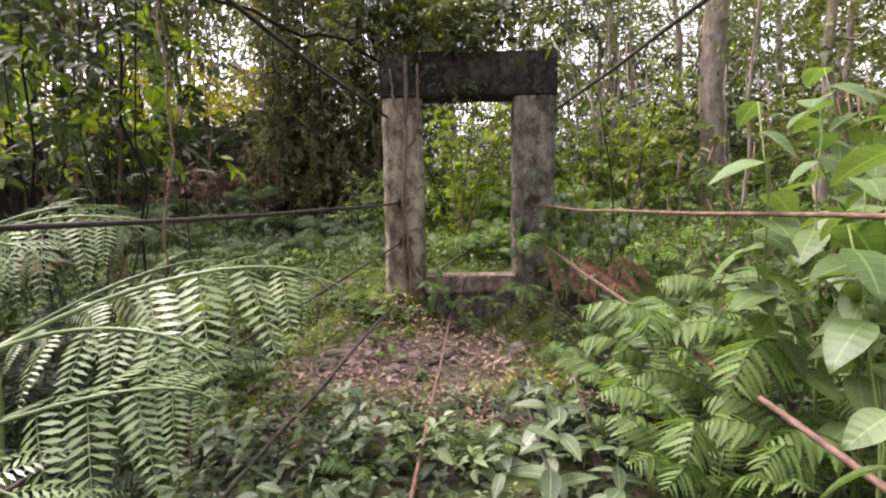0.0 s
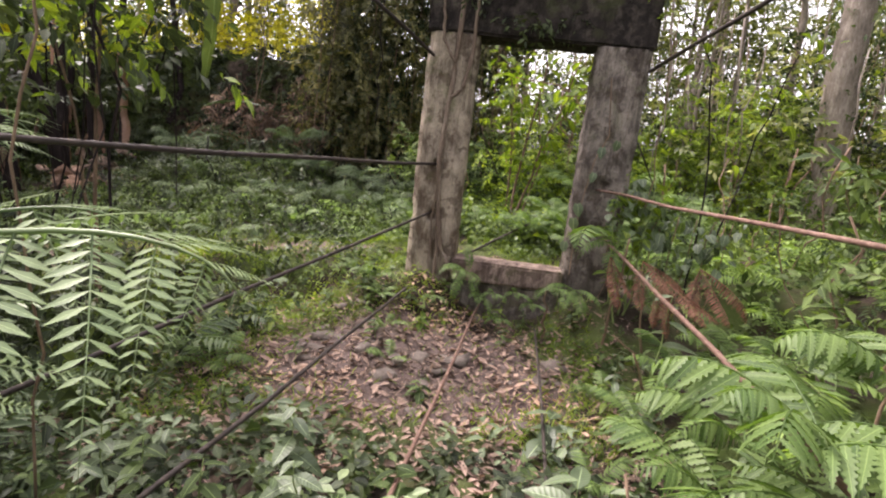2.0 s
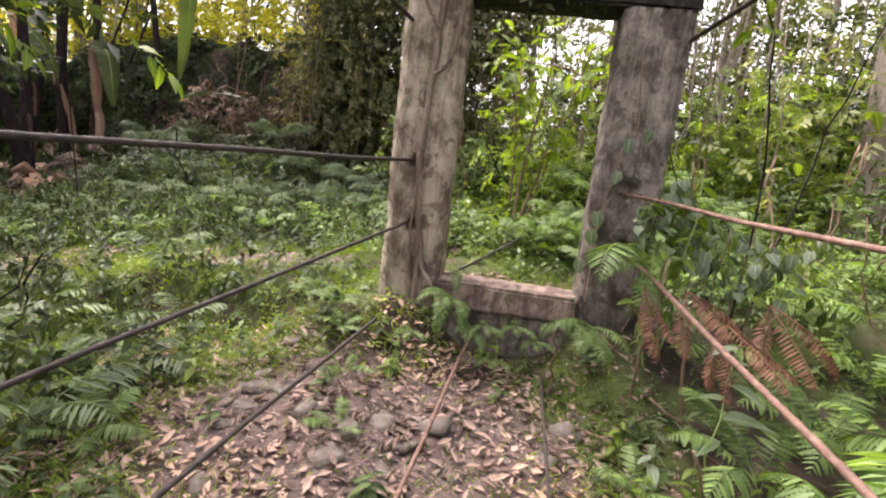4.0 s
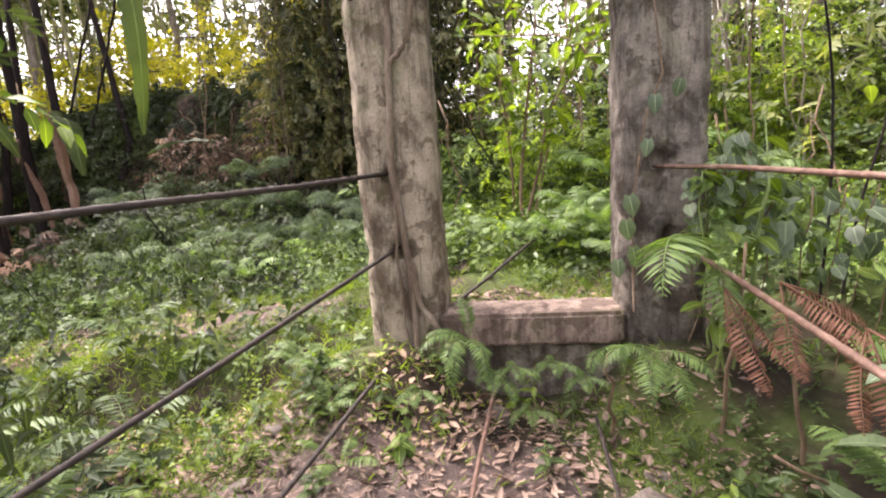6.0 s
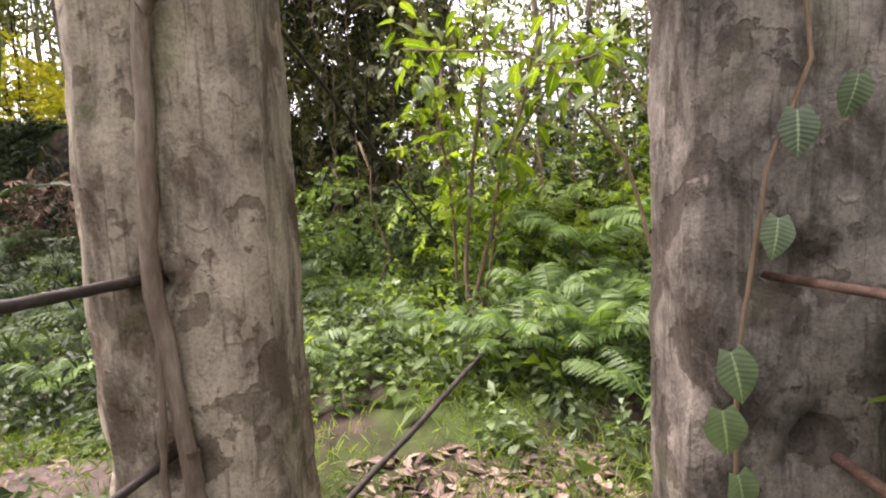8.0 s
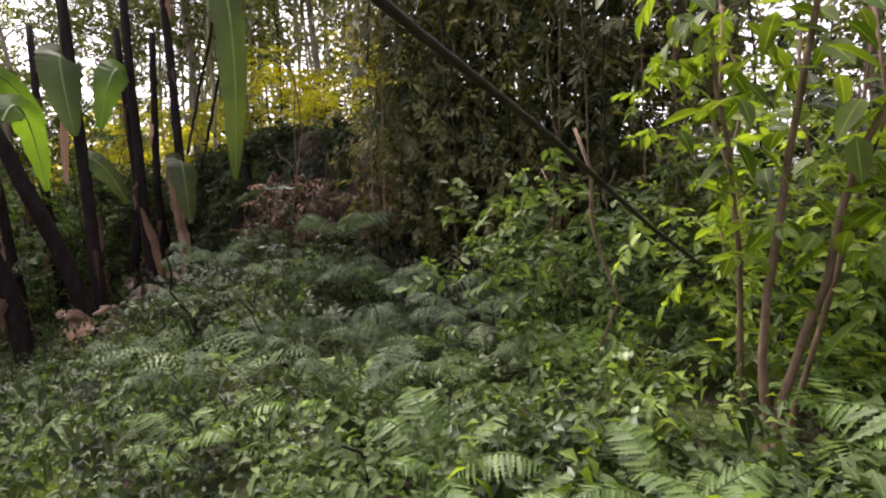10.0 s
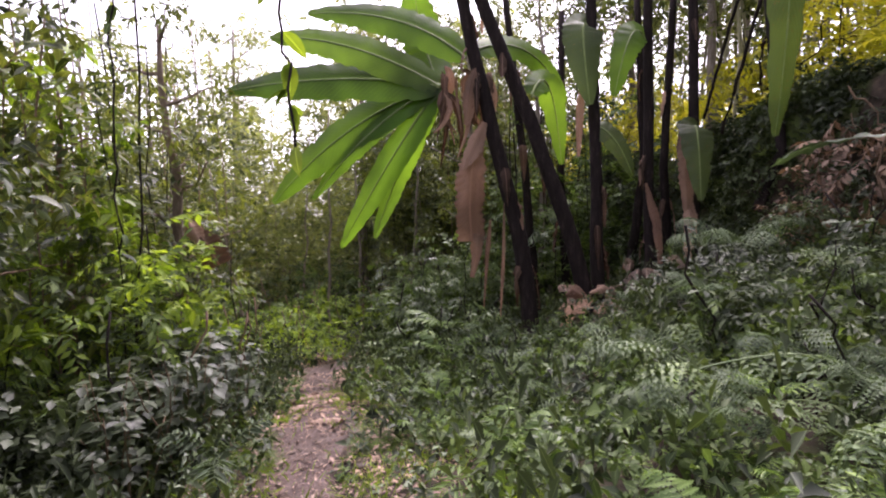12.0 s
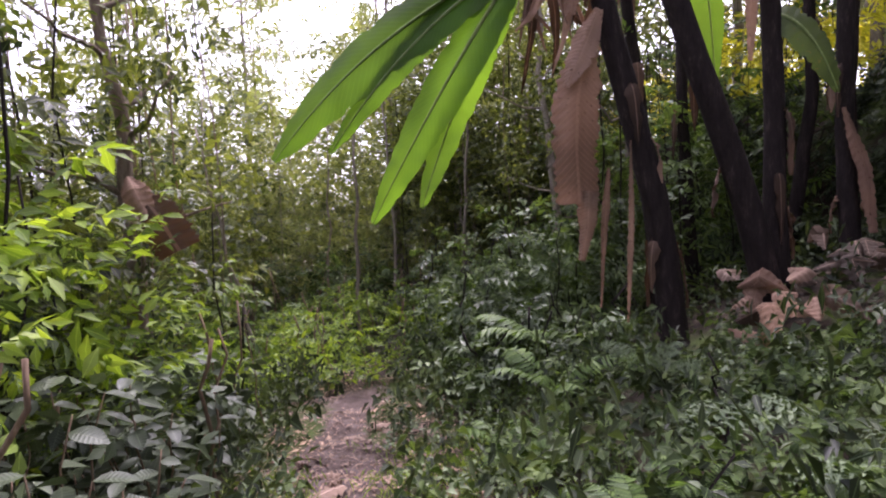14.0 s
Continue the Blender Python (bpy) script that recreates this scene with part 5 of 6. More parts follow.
for x, y, size, n in [(-3.8, 12.6, 1.1, 6), (-6.6, 12.6, 1.0, 6), (-4.4, 10.6, 0.7, 6), (-2.3, 10.8, 0.9, 6), (-2.6, 12.2, 1.1, 6), (-5.0, 13.6, 1.2, 6), (-9.2, 10.9, 0.6, 5)]:
    fern("bracken_fern", "dusky grey-green lacy bracken on the shaded slope", M_BIG_DULL, n, size, ground_at(x, y, 0.3), 0.45, 6.28, rng.uniform(0, 6), group="slope bracken")
for x, y, up, size, n in [(-8.0, 14.0, 0.8, 1.2, 7), (-5.1, 14.2, 0.9, 1.2, 6), (-4.0, 13.6, 0.7, 1.0, 5), (-8.7, 13.1, 0.35, 0.75, 5), (-3.0, 13.3, 0.7, 1.1, 6), (-4.5, 11.8, 0.4, 0.8, 6), (-6.3, 11.4, 0.3, 0.75, 6), (-2.2, 12.4, 0.6, 1.0, 6)]:
    fern("bracken_fern", "large grey-green bracken fern rising over dark shrubs", M_BIG_DULL, n, size, ground_at(x, y, up), 0.3, 6.28, rng.uniform(0, 6), group="slope bracken")
fern("bracken_fern", "pale green fern arching over the footpath edge", M_LOBED, 4, 1.1, ground_at(-11.0, 10.6, 0.55), 0.15, 2.2, 2.6, group="slope bracken")
for x, y, size, n in [(-1.2, 10.0, 0.8, 6), (-3.3, 9.9, 0.7, 6), (-7.4, 9.7, 0.6, 6), (-5.4, 9.8, 0.6, 6), (-9.2, 9.6, 0.7, 6), (-10.3, 10.4, 0.9, 6), (0.6, 9.2, 0.6, 6), (1.1, 9.0, 0.8, 7), (1.6, 9.6, 0.9, 7),
                      (0.0, 9.8, 0.6, 6), (-0.6, 9.3, 0.5, 6), (2.2, 10.2, 1.0, 7), (1.5, 10.6, 1.1, 6), (3.2, 10.2, 1.2, 7), (1.9, 11.6, 1.2, 6), (2.8, 9.0, 1.0, 7), (2.4, 11.2, 1.1, 6), (1.3, 8.3, 0.7, 6)]:
    fern("sword_fern", "bright green fern in the undergrowth behind the gateway", M_LOBED, n, size, ground_at(x, y, 0.15), 0.5, 6.28, rng.uniform(0, 6), group="undergrowth ferns")
for x, y, size, up in [(1.5, 10.4, 1.1, 0.75), (2.3, 10.9, 1.2, 0.9), (2.9, 9.9, 1.1, 0.6), (1.9, 9.4, 0.9, 0.35), (1.25, 9.0, 0.75, 0.3), (0.7, 9.1, 0.7, 0.25), (1.0, 9.6, 0.8, 0.4), (0.3, 9.5, 0.6, 0.2)]:
    fern("bracken_fern", "green bracken fern standing behind the gateway", M_LOBED, 7, size, ground_at(x, y, up), 0.4, 6.28, rng.uniform(0, 6), group="undergrowth ferns")
for _ in range(34):
    x, y = rng.uniform(-9.5, 2.2), rng.uniform(9.2, 11.6)
    herb("leafy_herb", "leafy green herb at the edge of the footpath", L_HERB if rng.random() < 0.6 else L_PALE, STALK, int(rng.integers(7, 11)), rng.uniform(0.2, 0.45), rng.uniform(0.08, 0.12), ground_at(x, y))
for _ in range(14):
    x = rng.uniform(-9.8, -6.2)
    herb("leafy_herb", "small leafy herb beside the trodden footpath", L_HERB, STALK, int(rng.integers(6, 10)), rng.uniform(0.15, 0.35), rng.uniform(0.08, 0.13), ground_at(x, rng.choice([rng.uniform(7.0, 7.7), rng.uniform(9.0, 9.6)])))


# ---- banana clump ----
def ribbon(base, mid, tip, width, rows=26, tear=0.0, up=(0, 0, 1), droop=0.2, ripple=0.02, bend=0.0, blunt=0.6):
    """A long leaf along a curve through base, mid and tip, with a keel, drooping halves and torn edges."""
    t = np.linspace(0, 1, rows + 1)[:, None]
    b, m, e = (np.asarray(q, float) for q in (base, mid, tip))
    c = 2 * m - (b + e) / 2
    p = (1 - t) ** 2 * b + 2 * t * (1 - t) * c + t ** 2 * e
    d = np.gradient(p, axis=0)
    d /= np.linalg.norm(d, axis=1, keepdims=True)
    s = np.cross(d, np.asarray(up, float))
    s /= np.linalg.norm(s, axis=1, keepdims=True) + 1e-9
    nrm = np.cross(s, d)
    w = width / 2 * np.clip(np.sin(np.pi * np.linspace(0.02, 1, rows + 1) ** 0.75), 0.02, 1)[:, None] ** blunt
    cols = []
    for k in (-1.0, -0.55, 0, 0.55, 1.0):
        ww = w * (1 - (tear * (rng.random((rows + 1, 1)) ** 3) if abs(k) == 1 else 0))
        cols.append(p + s * ww * k * (1 - 0.25 * bend) - nrm * (np.abs(k) ** 1.6 * ww * (droop + bend)) + nrm * ripple * rng.normal(0, 1, (rows + 1, 1)) * abs(k))
    v = np.stack(cols, 1).reshape(-1, 3)
    u = np.stack([np.tile([-1, -0.55, 0, 0.55, 1.0], rows + 1), np.repeat(t[:, 0], 5), np.zeros(5 * rows + 5)], -1)
    f = []
    for i in range(rows):
        for j in range(4):
            a = 5 * i + j
            f += [(a, a + 1, a + 6), (a, a + 6, a + 5)]
    return (v, np.array(f), u), p


def pleated(pts, half, face, pleats=18, amp=0.02, curl=0.35):
    """A dry hanging leaf along a line of points: half widths along it, pleats across, edges curled and torn."""
    rows, cols = 56, 9
    t = np.linspace(0, 1, rows + 1)
    pts = np.array([np.asarray(q, float) for q in pts])
    p = np.stack([np.interp(t, np.linspace(0, 1, len(pts)), pts[:, j]) for j in range(3)], -1)
    for _ in range(3):
        p[1:-1] = (p[:-2] + 2 * p[1:-1] + p[2:]) / 4
    w = np.interp(t, np.linspace(0, 1, len(half)), half)
    d = np.gradient(p, axis=0)
    d /= np.linalg.norm(d, axis=1, keepdims=True) + 1e-9
    side = np.cross(d, np.asarray(face, float))
    side /= np.linalg.norm(side, axis=1, keepdims=True) + 1e-9
    nrm = np.cross(side, d)
    lean = rng.uniform(-0.3, 0.3)
    out = []
    for k in np.linspace(-1, 1, cols):
        ww = w * (1 - (0.22 * rng.random(rows + 1) ** 2 if abs(k) == 1 else 0))
        wave = amp * np.sin(2 * np.pi * pleats * (t - 0.05 * abs(k)) + rng.normal(0, 0.25)) * (0.3 + abs(k))
        lift = -curl * w * (abs(k) ** 1.5) * (1 + lean * np.sign(k)) + 0.12 * w * math.sin(5 * k) + 0.5 * w * np.sin(4 * t + lean * 9) * k * 0.4
        out.append(p + side * (ww * k)[:, None] + nrm * (wave + lift)[:, None])
    v = np.stack(out, 1).reshape(-1, 3)
    u = np.stack([np.tile(np.linspace(-1, 1, cols), rows + 1), np.repeat(t, cols), np.zeros(len(v))], -1)
    f = []
    for i in range(rows):
        for j in range(cols - 1):
            a = cols * i + j
            f += [(a, a + 1, a + cols + 1), (a, a + cols + 1, a + cols)]
    return v, np.array(f), u


def banana(label, line, r, leaves, dry=(), sheaths=6, leaf_m=BANANA):
    """A banana plant: dark pseudostem, rags of dead sheath, green leaves with midribs, dead leaves."""
    base = Vector(line[0])
    ob = thing("banana_plant", label, "banana plant", "banana clump", at=base)
    pts = np.array(line, float) - np.array(base)
    tt = np.linspace(0, 1, 15)
    full = np.stack([np.interp(tt, np.linspace(0, 1, len(pts)), pts[:, j]) for j in range(3)], -1) + rng.normal(0, 0.006, (15, 3))
    part("pseudostem", tube_tpl(full, np.linspace(r, r * 0.62, 15), 10), STEM_DARK, ob, "dark brown pseudostem")
    for k in range(sheaths):
        q = full[int(rng.integers(3, 14))]
        a = rng.uniform(0, 6.28)
        o = np.array([math.cos(a), math.sin(a), 0])
        geo, _ = ribbon(q + o * r * 0.8, q + o * (r + 0.05) - (0, 0, rng.uniform(0.15, 0.3)), q + o * (r + rng.uniform(0.02, 0.12)) - (0, 0, rng.uniform(0.4, 0.9)), rng.uniform(0.08, 0.2), 10, 0.5, tuple(o), 0.3)
        part("dead_sheath", geo, BANANA_DRY if rng.random() < 0.25 else CREEPER_DEAD, ob, "dry brown sheath rag")
    for pts3, w in leaves:
        b, m, e = (np.array(p) - np.array(base) for p in pts3)
        geo, rib = ribbon(b, m, e, w * 1.3, 40, 0.16, (0.9, -0.25, 0.4), 0.22, 0.012, 0.0, 0.5)
        leaf = part("leaf", geo, leaf_m, ob, "long green leaf")
        part("midrib", tube_tpl(rib - np.array([0, 0, 0.012]), np.linspace(0.028, 0.006, len(rib)), 6), STALK, leaf)
    for pts3, w in dry:
        b, m, e = (np.array(p) - np.array(base) for p in pts3)
        part("dead_leaf", pleated([b, m, e], [w * 0.15, w * 0.5, w * 0.42, w * 0.2], (0.95, -0.25, 0.1), 16, 0.007), BANANA_DRY, ob, "hanging dry brown leaf")
    return ob


CR = (-11.6, 10.75, 3.75)
main = banana("banana plant with dark stem, green arching and dry hanging leaves", [(-11.0, 12.24, -1.15), (-11.05, 12.1, 0.58), (-11.15, 11.64, 2.76), (-11.2, 11.25, 4.6), (-11.25, 10.8, 7.0)], 0.17,
              [((CR, (-12.5, 9.05, 3.05), (-13.2, 7.5, 1.7)), 0.72), ((CR, (-12.2, 9.75, 2.3), (-13.0, 8.82, 0.72)), 0.5), ((CR, (-12.0, 8.9, 3.95), (-12.2, 6.9, 3.75)), 0.7),
               ((CR, (-12.2, 9.5, 3.0), (-13.0, 8.3, 1.75)), 0.4), ((CR, (-12.3, 10.6, 4.9), (-12.3, 10.45, 6.0)), 0.7), ((CR, (-12.3, 10.1, 2.4), (-12.6, 9.5, 0.9)), 0.4),
               (((-11.3, 11.2, 4.2), (-11.8, 10.0, 5.0), (-12.2, 8.4, 5.2)), 0.6), ((CR, (-11.9, 9.2, 4.5), (-12.1, 7.7, 4.7)), 0.6), (((-11.3, 11.3, 4.3), (-11.8, 12.6, 4.5), (-12.2, 13.6, 3.6)), 0.5)], [], 16)
hung = np.array(main.location)
for pts, half in [([(-11.0, 11.36, 2.85), (-11.0, 11.24, 2.45), (-11.0, 11.14, 2.0), (-11.02, 11.10, 1.4), (-11.04, 11.12, 0.82)], (0.03, 0.14, 0.27, 0.29, 0.28, 0.27)),
                  ([(-10.96, 11.42, 2.95), (-10.94, 11.2, 2.5), (-10.93, 10.98, 2.1)], (0.05, 0.16, 0.15, 0.03)),
                  ([(-11.05, 11.24, 0.95), (-11.03, 11.2, 0.55), (-11.02, 11.1, 0.16)], (0.14, 0.12, 0.07, 0.04)),
                  ([(-11.06, 11.5, 1.2), (-11.03, 11.4, 0.5), (-11.0, 11.3, -0.4)], (0.02, 0.05, 0.03, 0.01)),
                  ([(-11.1, 11.35, 4.0), (-11.02, 11.2, 3.5), (-11.0, 11.1, 2.9)], (0.04, 0.15, 0.14, 0.06)),
                  ([(-11.2, 11.6, 3.9), (-11.1, 11.62, 3.4), (-11.1, 11.55, 2.8)], (0.04, 0.12, 0.1, 0.03)),
                  ([(-11.0, 11.75, 1.5), (-10.95, 11.7, 0.6), (-10.95, 11.6, -0.6)], (0.01, 0.03, 0.035, 0.01))]:
    part("dead_leaf", pleated([np.array(q) - hung for q in pts], half, (0.97, -0.2, 0.08), 20, 0.014), BANANA_DRY, main, "hanging pinkish-brown dry leaf with pleats")
banana("leaning banana plant with a dark bare stem", [(-10.6, 13.26, -0.9), (-10.65, 12.9, 0.83), (-10.75, 12.2, 2.93), (-10.85, 11.4, 5.0), (-10.95, 10.5, 7.2)], 0.16,
       [(((-10.75, 12.25, 3.4), (-11.0, 12.7, 3.6), (-11.2, 13.0, 2.2)), 0.45)], [], 6)
banana("upright banana plant with dark stem and torn grey-green leaves", [(-10.9, 13.53, -0.85), (-11.0, 13.6, 1.75), (-11.0, 13.56, 7.5)], 0.14,
       [(((-11.0, 13.5, 4.7), (-10.8, 13.3, 4.5), (-10.6, 13.3, 3.2)), 0.6), (((-11, 13.6, 2.9), (-10.8, 13.9, 2.6), (-10.7, 14.2, 1.9)), 0.35)],
       [(((-10.9, 13.3, 3.7), (-10.8, 13.2, 3.0), (-10.8, 13.15, 2.3)), 0.16)], 6, BANANA_OLD)
banana("upright banana plant with a thin dark stem", [(-11.2, 14.9, -0.4), (-11.3, 14.92, 1.5), (-11.3, 15.0, 7.5)], 0.13,
       [(((-11.3, 14.9, 4.6), (-11.0, 14.4, 4.6), (-10.8, 13.9, 3.4)), 0.5)], [(((-11.2, 14.8, 1.8), (-11.0, 14.9, 1.0), (-10.9, 14.9, 0.2)), 0.2)], 6)
banana("upright banana plant with dark stem and one long hanging green leaf", [(-10.8, 15.5, 0.0), (-10.9, 15.66, 1.5), (-11.0, 15.75, 7.5)], 0.13,
       [(((-8.3, 14.8, 6.6), (-7.6, 14.55, 5.0), (-7.8, 14.5, 2.2)), 0.5), (((-10.6, 15.4, 2.7), (-10.2, 15.2, 2.6), (-10.0, 15.1, 1.4)), 0.5)],
       [(((-10.8, 15.4, 3.0), (-10.6, 15.3, 2.2), (-10.6, 15.3, 1.2)), 0.4), (((-10.7, 15.4, 1.5), (-10.5, 15.3, 1.0), (-10.5, 15.2, 0.3)), 0.3)], 7, BANANA_OLD)
for x, y in [(-12.6, 15.2), (-13.2, 14.0), (-12.2, 16.0), (-9.9, 16.2), (-12.6, 13.0)]:
    z = float(height(x, y))
    banana("dark banana stem at the back of the clump", [(x, y, z - 0.1), (x + rng.normal(0, 0.1), y + rng.normal(0, 0.2), 2.2), (x + rng.normal(0, 0.3), y + rng.normal(0, 0.4), 6.0)], 0.11, [], [], 4)


for k in range(16):
    q = np.array(CR) + (rng.uniform(-0.1, 0.5), rng.uniform(0.0, 0.8), rng.uniform(-0.5, 0.3))
    geo, _ = ribbon(q, q + (rng.normal(0, 0.1), rng.normal(0, 0.12), -0.35), q + (rng.normal(0, 0.15), rng.normal(0, 0.2), -rng.uniform(0.5, 1.3)), rng.uniform(0.06, 0.2), 10, 0.6, (0.9, -0.3, 0.1), 0.3, 0.03)
    single("dry_leaf", geo, CREEPER_DEAD if k % 3 else BANANA_DRY, "dry brown leaf rag hanging from a banana crown", "leaf", "dry leaves")


def loose_leaf(label, base, mid, tip, w, mat, name="dry_leaf", **kw):
    geo, _ = ribbon(base, mid, tip, w, 16, 0.3, **kw)
    return single(name, geo, mat, label, "leaf", "dry leaves")


loose_leaf("pale grey dry banana leaf bent over undergrowth", (-7.65, 14.3, 1.78), (-6.9, 14.3, 1.98), (-5.95, 14.25, 1.92), 0.2, HERB_PALE)
def dry_sheet(label, pts, half, face, mat=BANANA_DRY, curl=0.35):
    return single("dry_leaf", pleated(pts, half, face, 9, 0.007, curl), mat, label, "leaf", "dry leaves")


dry_sheet("folded greyish dry banana leaf hanging over bushes", [(-11.3, 6.3, 1.42), (-11.15, 6.4, 1.28), (-11.1, 6.52, 1.0)], (0.03, 0.13, 0.14, 0.08), (0.8, 0.2, 0.6))
dry_sheet("large brown dry leaf hanging over bushes", [(-11.2, 6.42, 1.25), (-11.1, 6.62, 0.98), (-11.1, 6.78, 0.62)], (0.05, 0.2, 0.26, 0.24), (0.95, 0.1, 0.2), CREEPER_DEAD)
for k in range(30):
    cx, cy, r = ((-10.05, 12.65, 0.28), (-10.5, 13.7, 0.35), (-10.55, 14.5, 0.4))[k % 3]
    x, y = cx + rng.normal(0, r), cy + rng.normal(0, r)
    z = float(height(x, y)) + rng.uniform(0.1, 0.55)
    a, n = rng.uniform(0, 6.28), rng.uniform(0.18, 0.34)
    dry_sheet("crumpled brown dry leaf in a heap under banana plants", [(x, y, z), (x + n * math.cos(a), y + n * math.sin(a), z + rng.uniform(-0.05, 0.2)), (x + 1.6 * n * math.cos(a + 0.5), y + 1.6 * n * math.sin(a + 0.5), z + rng.uniform(-0.2, 0.1))],
              (0.02, 0.10, 0.11, 0.02), (rng.uniform(0.2, 1), rng.uniform(-0.5, 0.2), rng.uniform(0.3, 1)), BROWN_BANK if k % 3 else BANANA_DRY, rng.uniform(0.3, 0.9))


for k in range(16):
    x = rng.uniform(-11.5, -7.2)
    y, a = 8.15 + rng.normal(0, 0.35), rng.uniform(0, 6.28)
    z = float(height(x, y)) + 0.03
    n = rng.uniform(0.08, 0.2)
    loose_leaf("curled brown dry leaf lying on the footpath", (x, y, z), (x + n * math.cos(a), y + n * math.sin(a), z + rng.uniform(0.02, 0.07)), (x + 2 * n * math.cos(a), y + 2 * n * math.sin(a), z), n * 0.9, LITTER, bend=0.2)


# ---- forked sapling, climbers, overhanging branches ----
def sapling(name, label, stems, leaf_mesh, leaf, per, mat=STEM, zlow=0.4, group="saplings"):
    """Stems through given points, with leaves on their upper part."""
    base = Vector(stems[0][0][0])
    ob = thing(name, label, "sapling", group, at=base)
    for pts, r in stems:
        p = np.array(pts, float) - np.array(base)
        tt = np.linspace(0, 1, 12)
        full = np.stack([np.interp(tt, np.linspace(0, 1, len(p)), p[:, j]) for j in range(3)], -1) + rng.normal(0, 0.012, (12, 3))
        stem = part("stem", tube_tpl(full, np.linspace(r, r * 0.4, 12), 7), mat, ob)
        for i in range(per):
            k = zlow + (1 - zlow) * rng.random()
            q = [np.interp(k, tt, full[:, j]) for j in range(3)]
            q = np.array(q) + rng.normal(0, 1, 3) * (0.16, 0.16, 0.1)
            s = leaf * rng.uniform(0.6, 1.2)
            part("leaf", leaf_mesh, None, stem, m=pose(*q, rng.uniform(-50, 15), rng.uniform(-25, 25), rng.uniform(0, 360)) @ Matrix.Diagonal((s, s, s, 1)))
    return ob


sapling("forked_sapling", "forked sapling with thin brown stems and large bright green leaves",
        [([(0.42, 11.0, 0.05), (0.36, 11.0, 0.57), (0.45, 11.0, 1.62), (0.62, 10.9, 2.6), (0.7, 10.8, 3.6)], 0.03), ([(0.44, 10.95, 0.1), (0.44, 11, 0.41), (0.61, 11.0, 0.89), (0.77, 11.0, 1.71), (1.01, 10.9, 2.3), (1.2, 10.7, 3.2)], 0.03),
         ([(0.3, 11.3, 0.0), (0.25, 11.2, 1.5), (0.1, 10.9, 2.6), (-0.1, 10.4, 3.1)], 0.02), ([(0.5, 11.2, 0.1), (0.9, 11.2, 1.9), (1.5, 10.6, 2.9), (1.9, 10.1, 2.7)], 0.018)], L_BRIGHT, 0.22, 58, STEM, 0.42)
sapling("leafy_sapling", "thin sapling with large bright leaves hanging over the footpath", [([(1.9, 9.3, 0.1), (1.6, 9.4, 1.6), (1.0, 9.6, 2.5), (-0.1, 9.8, 2.65)], 0.018), ([(1.95, 9.3, 0.1), (1.9, 9.5, 1.8), (1.5, 9.6, 2.5), (0.9, 9.4, 2.35)], 0.014)], L_BRIGHT, 0.2, 26, STEM, 0.55)
sapling("leafy_sapling", "thin sapling with bright young leaves near the gateway", [([(-3.6, 5.8, -0.4), (-3.5, 5.7, 1.4), (-3.2, 5.4, 2.6), (-2.6, 5.0, 3.1)], 0.02), ([(-3.6, 5.85, -0.4), (-3.9, 5.9, 1.6), (-4.3, 5.8, 2.8)], 0.018)], L_BRIGHT, 0.17, 30, STEM, 0.45)
sapling("leafy_sapling", "thin sapling with green leaves beside the footbridge", [([(-4.4, 4.4, -0.5), (-4.2, 4.2, 1.5), (-3.4, 4.0, 2.9), (-2.0, 4.0, 3.3)], 0.025), ([(-4.4, 4.45, -0.5), (-4.6, 4.4, 1.8), (-4.4, 4.2, 3.2)], 0.02)], L_HERB, 0.17, 24, STEM, 0.5)
sapling("leafy_sapling", "thin sapling with broad leaves beside a concrete post", [([(2.3, 7.2, -0.1), (2.3, 7.1, 1.5), (2.0, 6.9, 2.6), (1.4, 6.6, 3.2)], 0.011), ([(2.35, 7.2, -0.1), (2.7, 7.2, 1.8), (2.9, 7.0, 3.0)], 0.011)], L_BRIGHT, 0.15, 26, STEM_DARK, 0.5)

climber = thing("climbing_stem", "knotted grey-brown climber stem growing up a concrete post", "climber")
FY = GATE_Y - 0.26
for pts, r in [([(-0.42, FY - 0.12, -0.3), (-0.44, FY - 0.02, 0.35), (-0.47, FY, 0.8), (-0.52, FY - 0.01, 1.3), (-0.5, FY, 1.75), (-0.46, FY, 2.3), (-0.44, FY, 3.1)], 0.023),
               ([(-0.47, FY - 0.02, 1.95), (-0.36, FY - 0.03, 2.05), (-0.3, FY, 2.4), (-0.3, FY, 3.0)], 0.018), ([(-0.5, FY - 0.02, 1.2), (-0.53, FY - 0.02, 0.7), (-0.5, FY - 0.03, 0.0)], 0.01),
               ([(-0.46, FY - 0.02, 2.3), (-0.6, FY - 0.02, 2.5), (-0.64, FY, 2.95)], 0.014), ([(-0.46, FY, 0.8), (-0.4, FY - 0.04, 0.4), (-0.2, FY - 0.1, 0.1)], 0.02)]:
    p = np.array(pts)
    tt = np.linspace(0, 1, 24)
    full = np.stack([np.interp(tt, np.linspace(0, 1, len(p)), p[:, j]) for j in range(3)], -1) + rng.normal(0, 0.004, (24, 3))
    part("stem", tube_tpl(full, r * rng.uniform(0.85, 1.2, 24), 8), BARK, climber)
ivy = thing("heart_leaf_climber", "creeper with heart-shaped green leaves on a concrete post", "climber")
vine = np.array([(0.98, FY - 0.04, 0.3), (0.97, FY - 0.05, 0.7), (0.98, FY - 0.03, 1.0), (1.05, FY - 0.03, 1.5), (1.15, FY - 0.03, 1.75), (1.08, FY - 0.03, 2.3)])
part("stem", tube_tpl(vine, 0.006, 5), STEM, ivy)
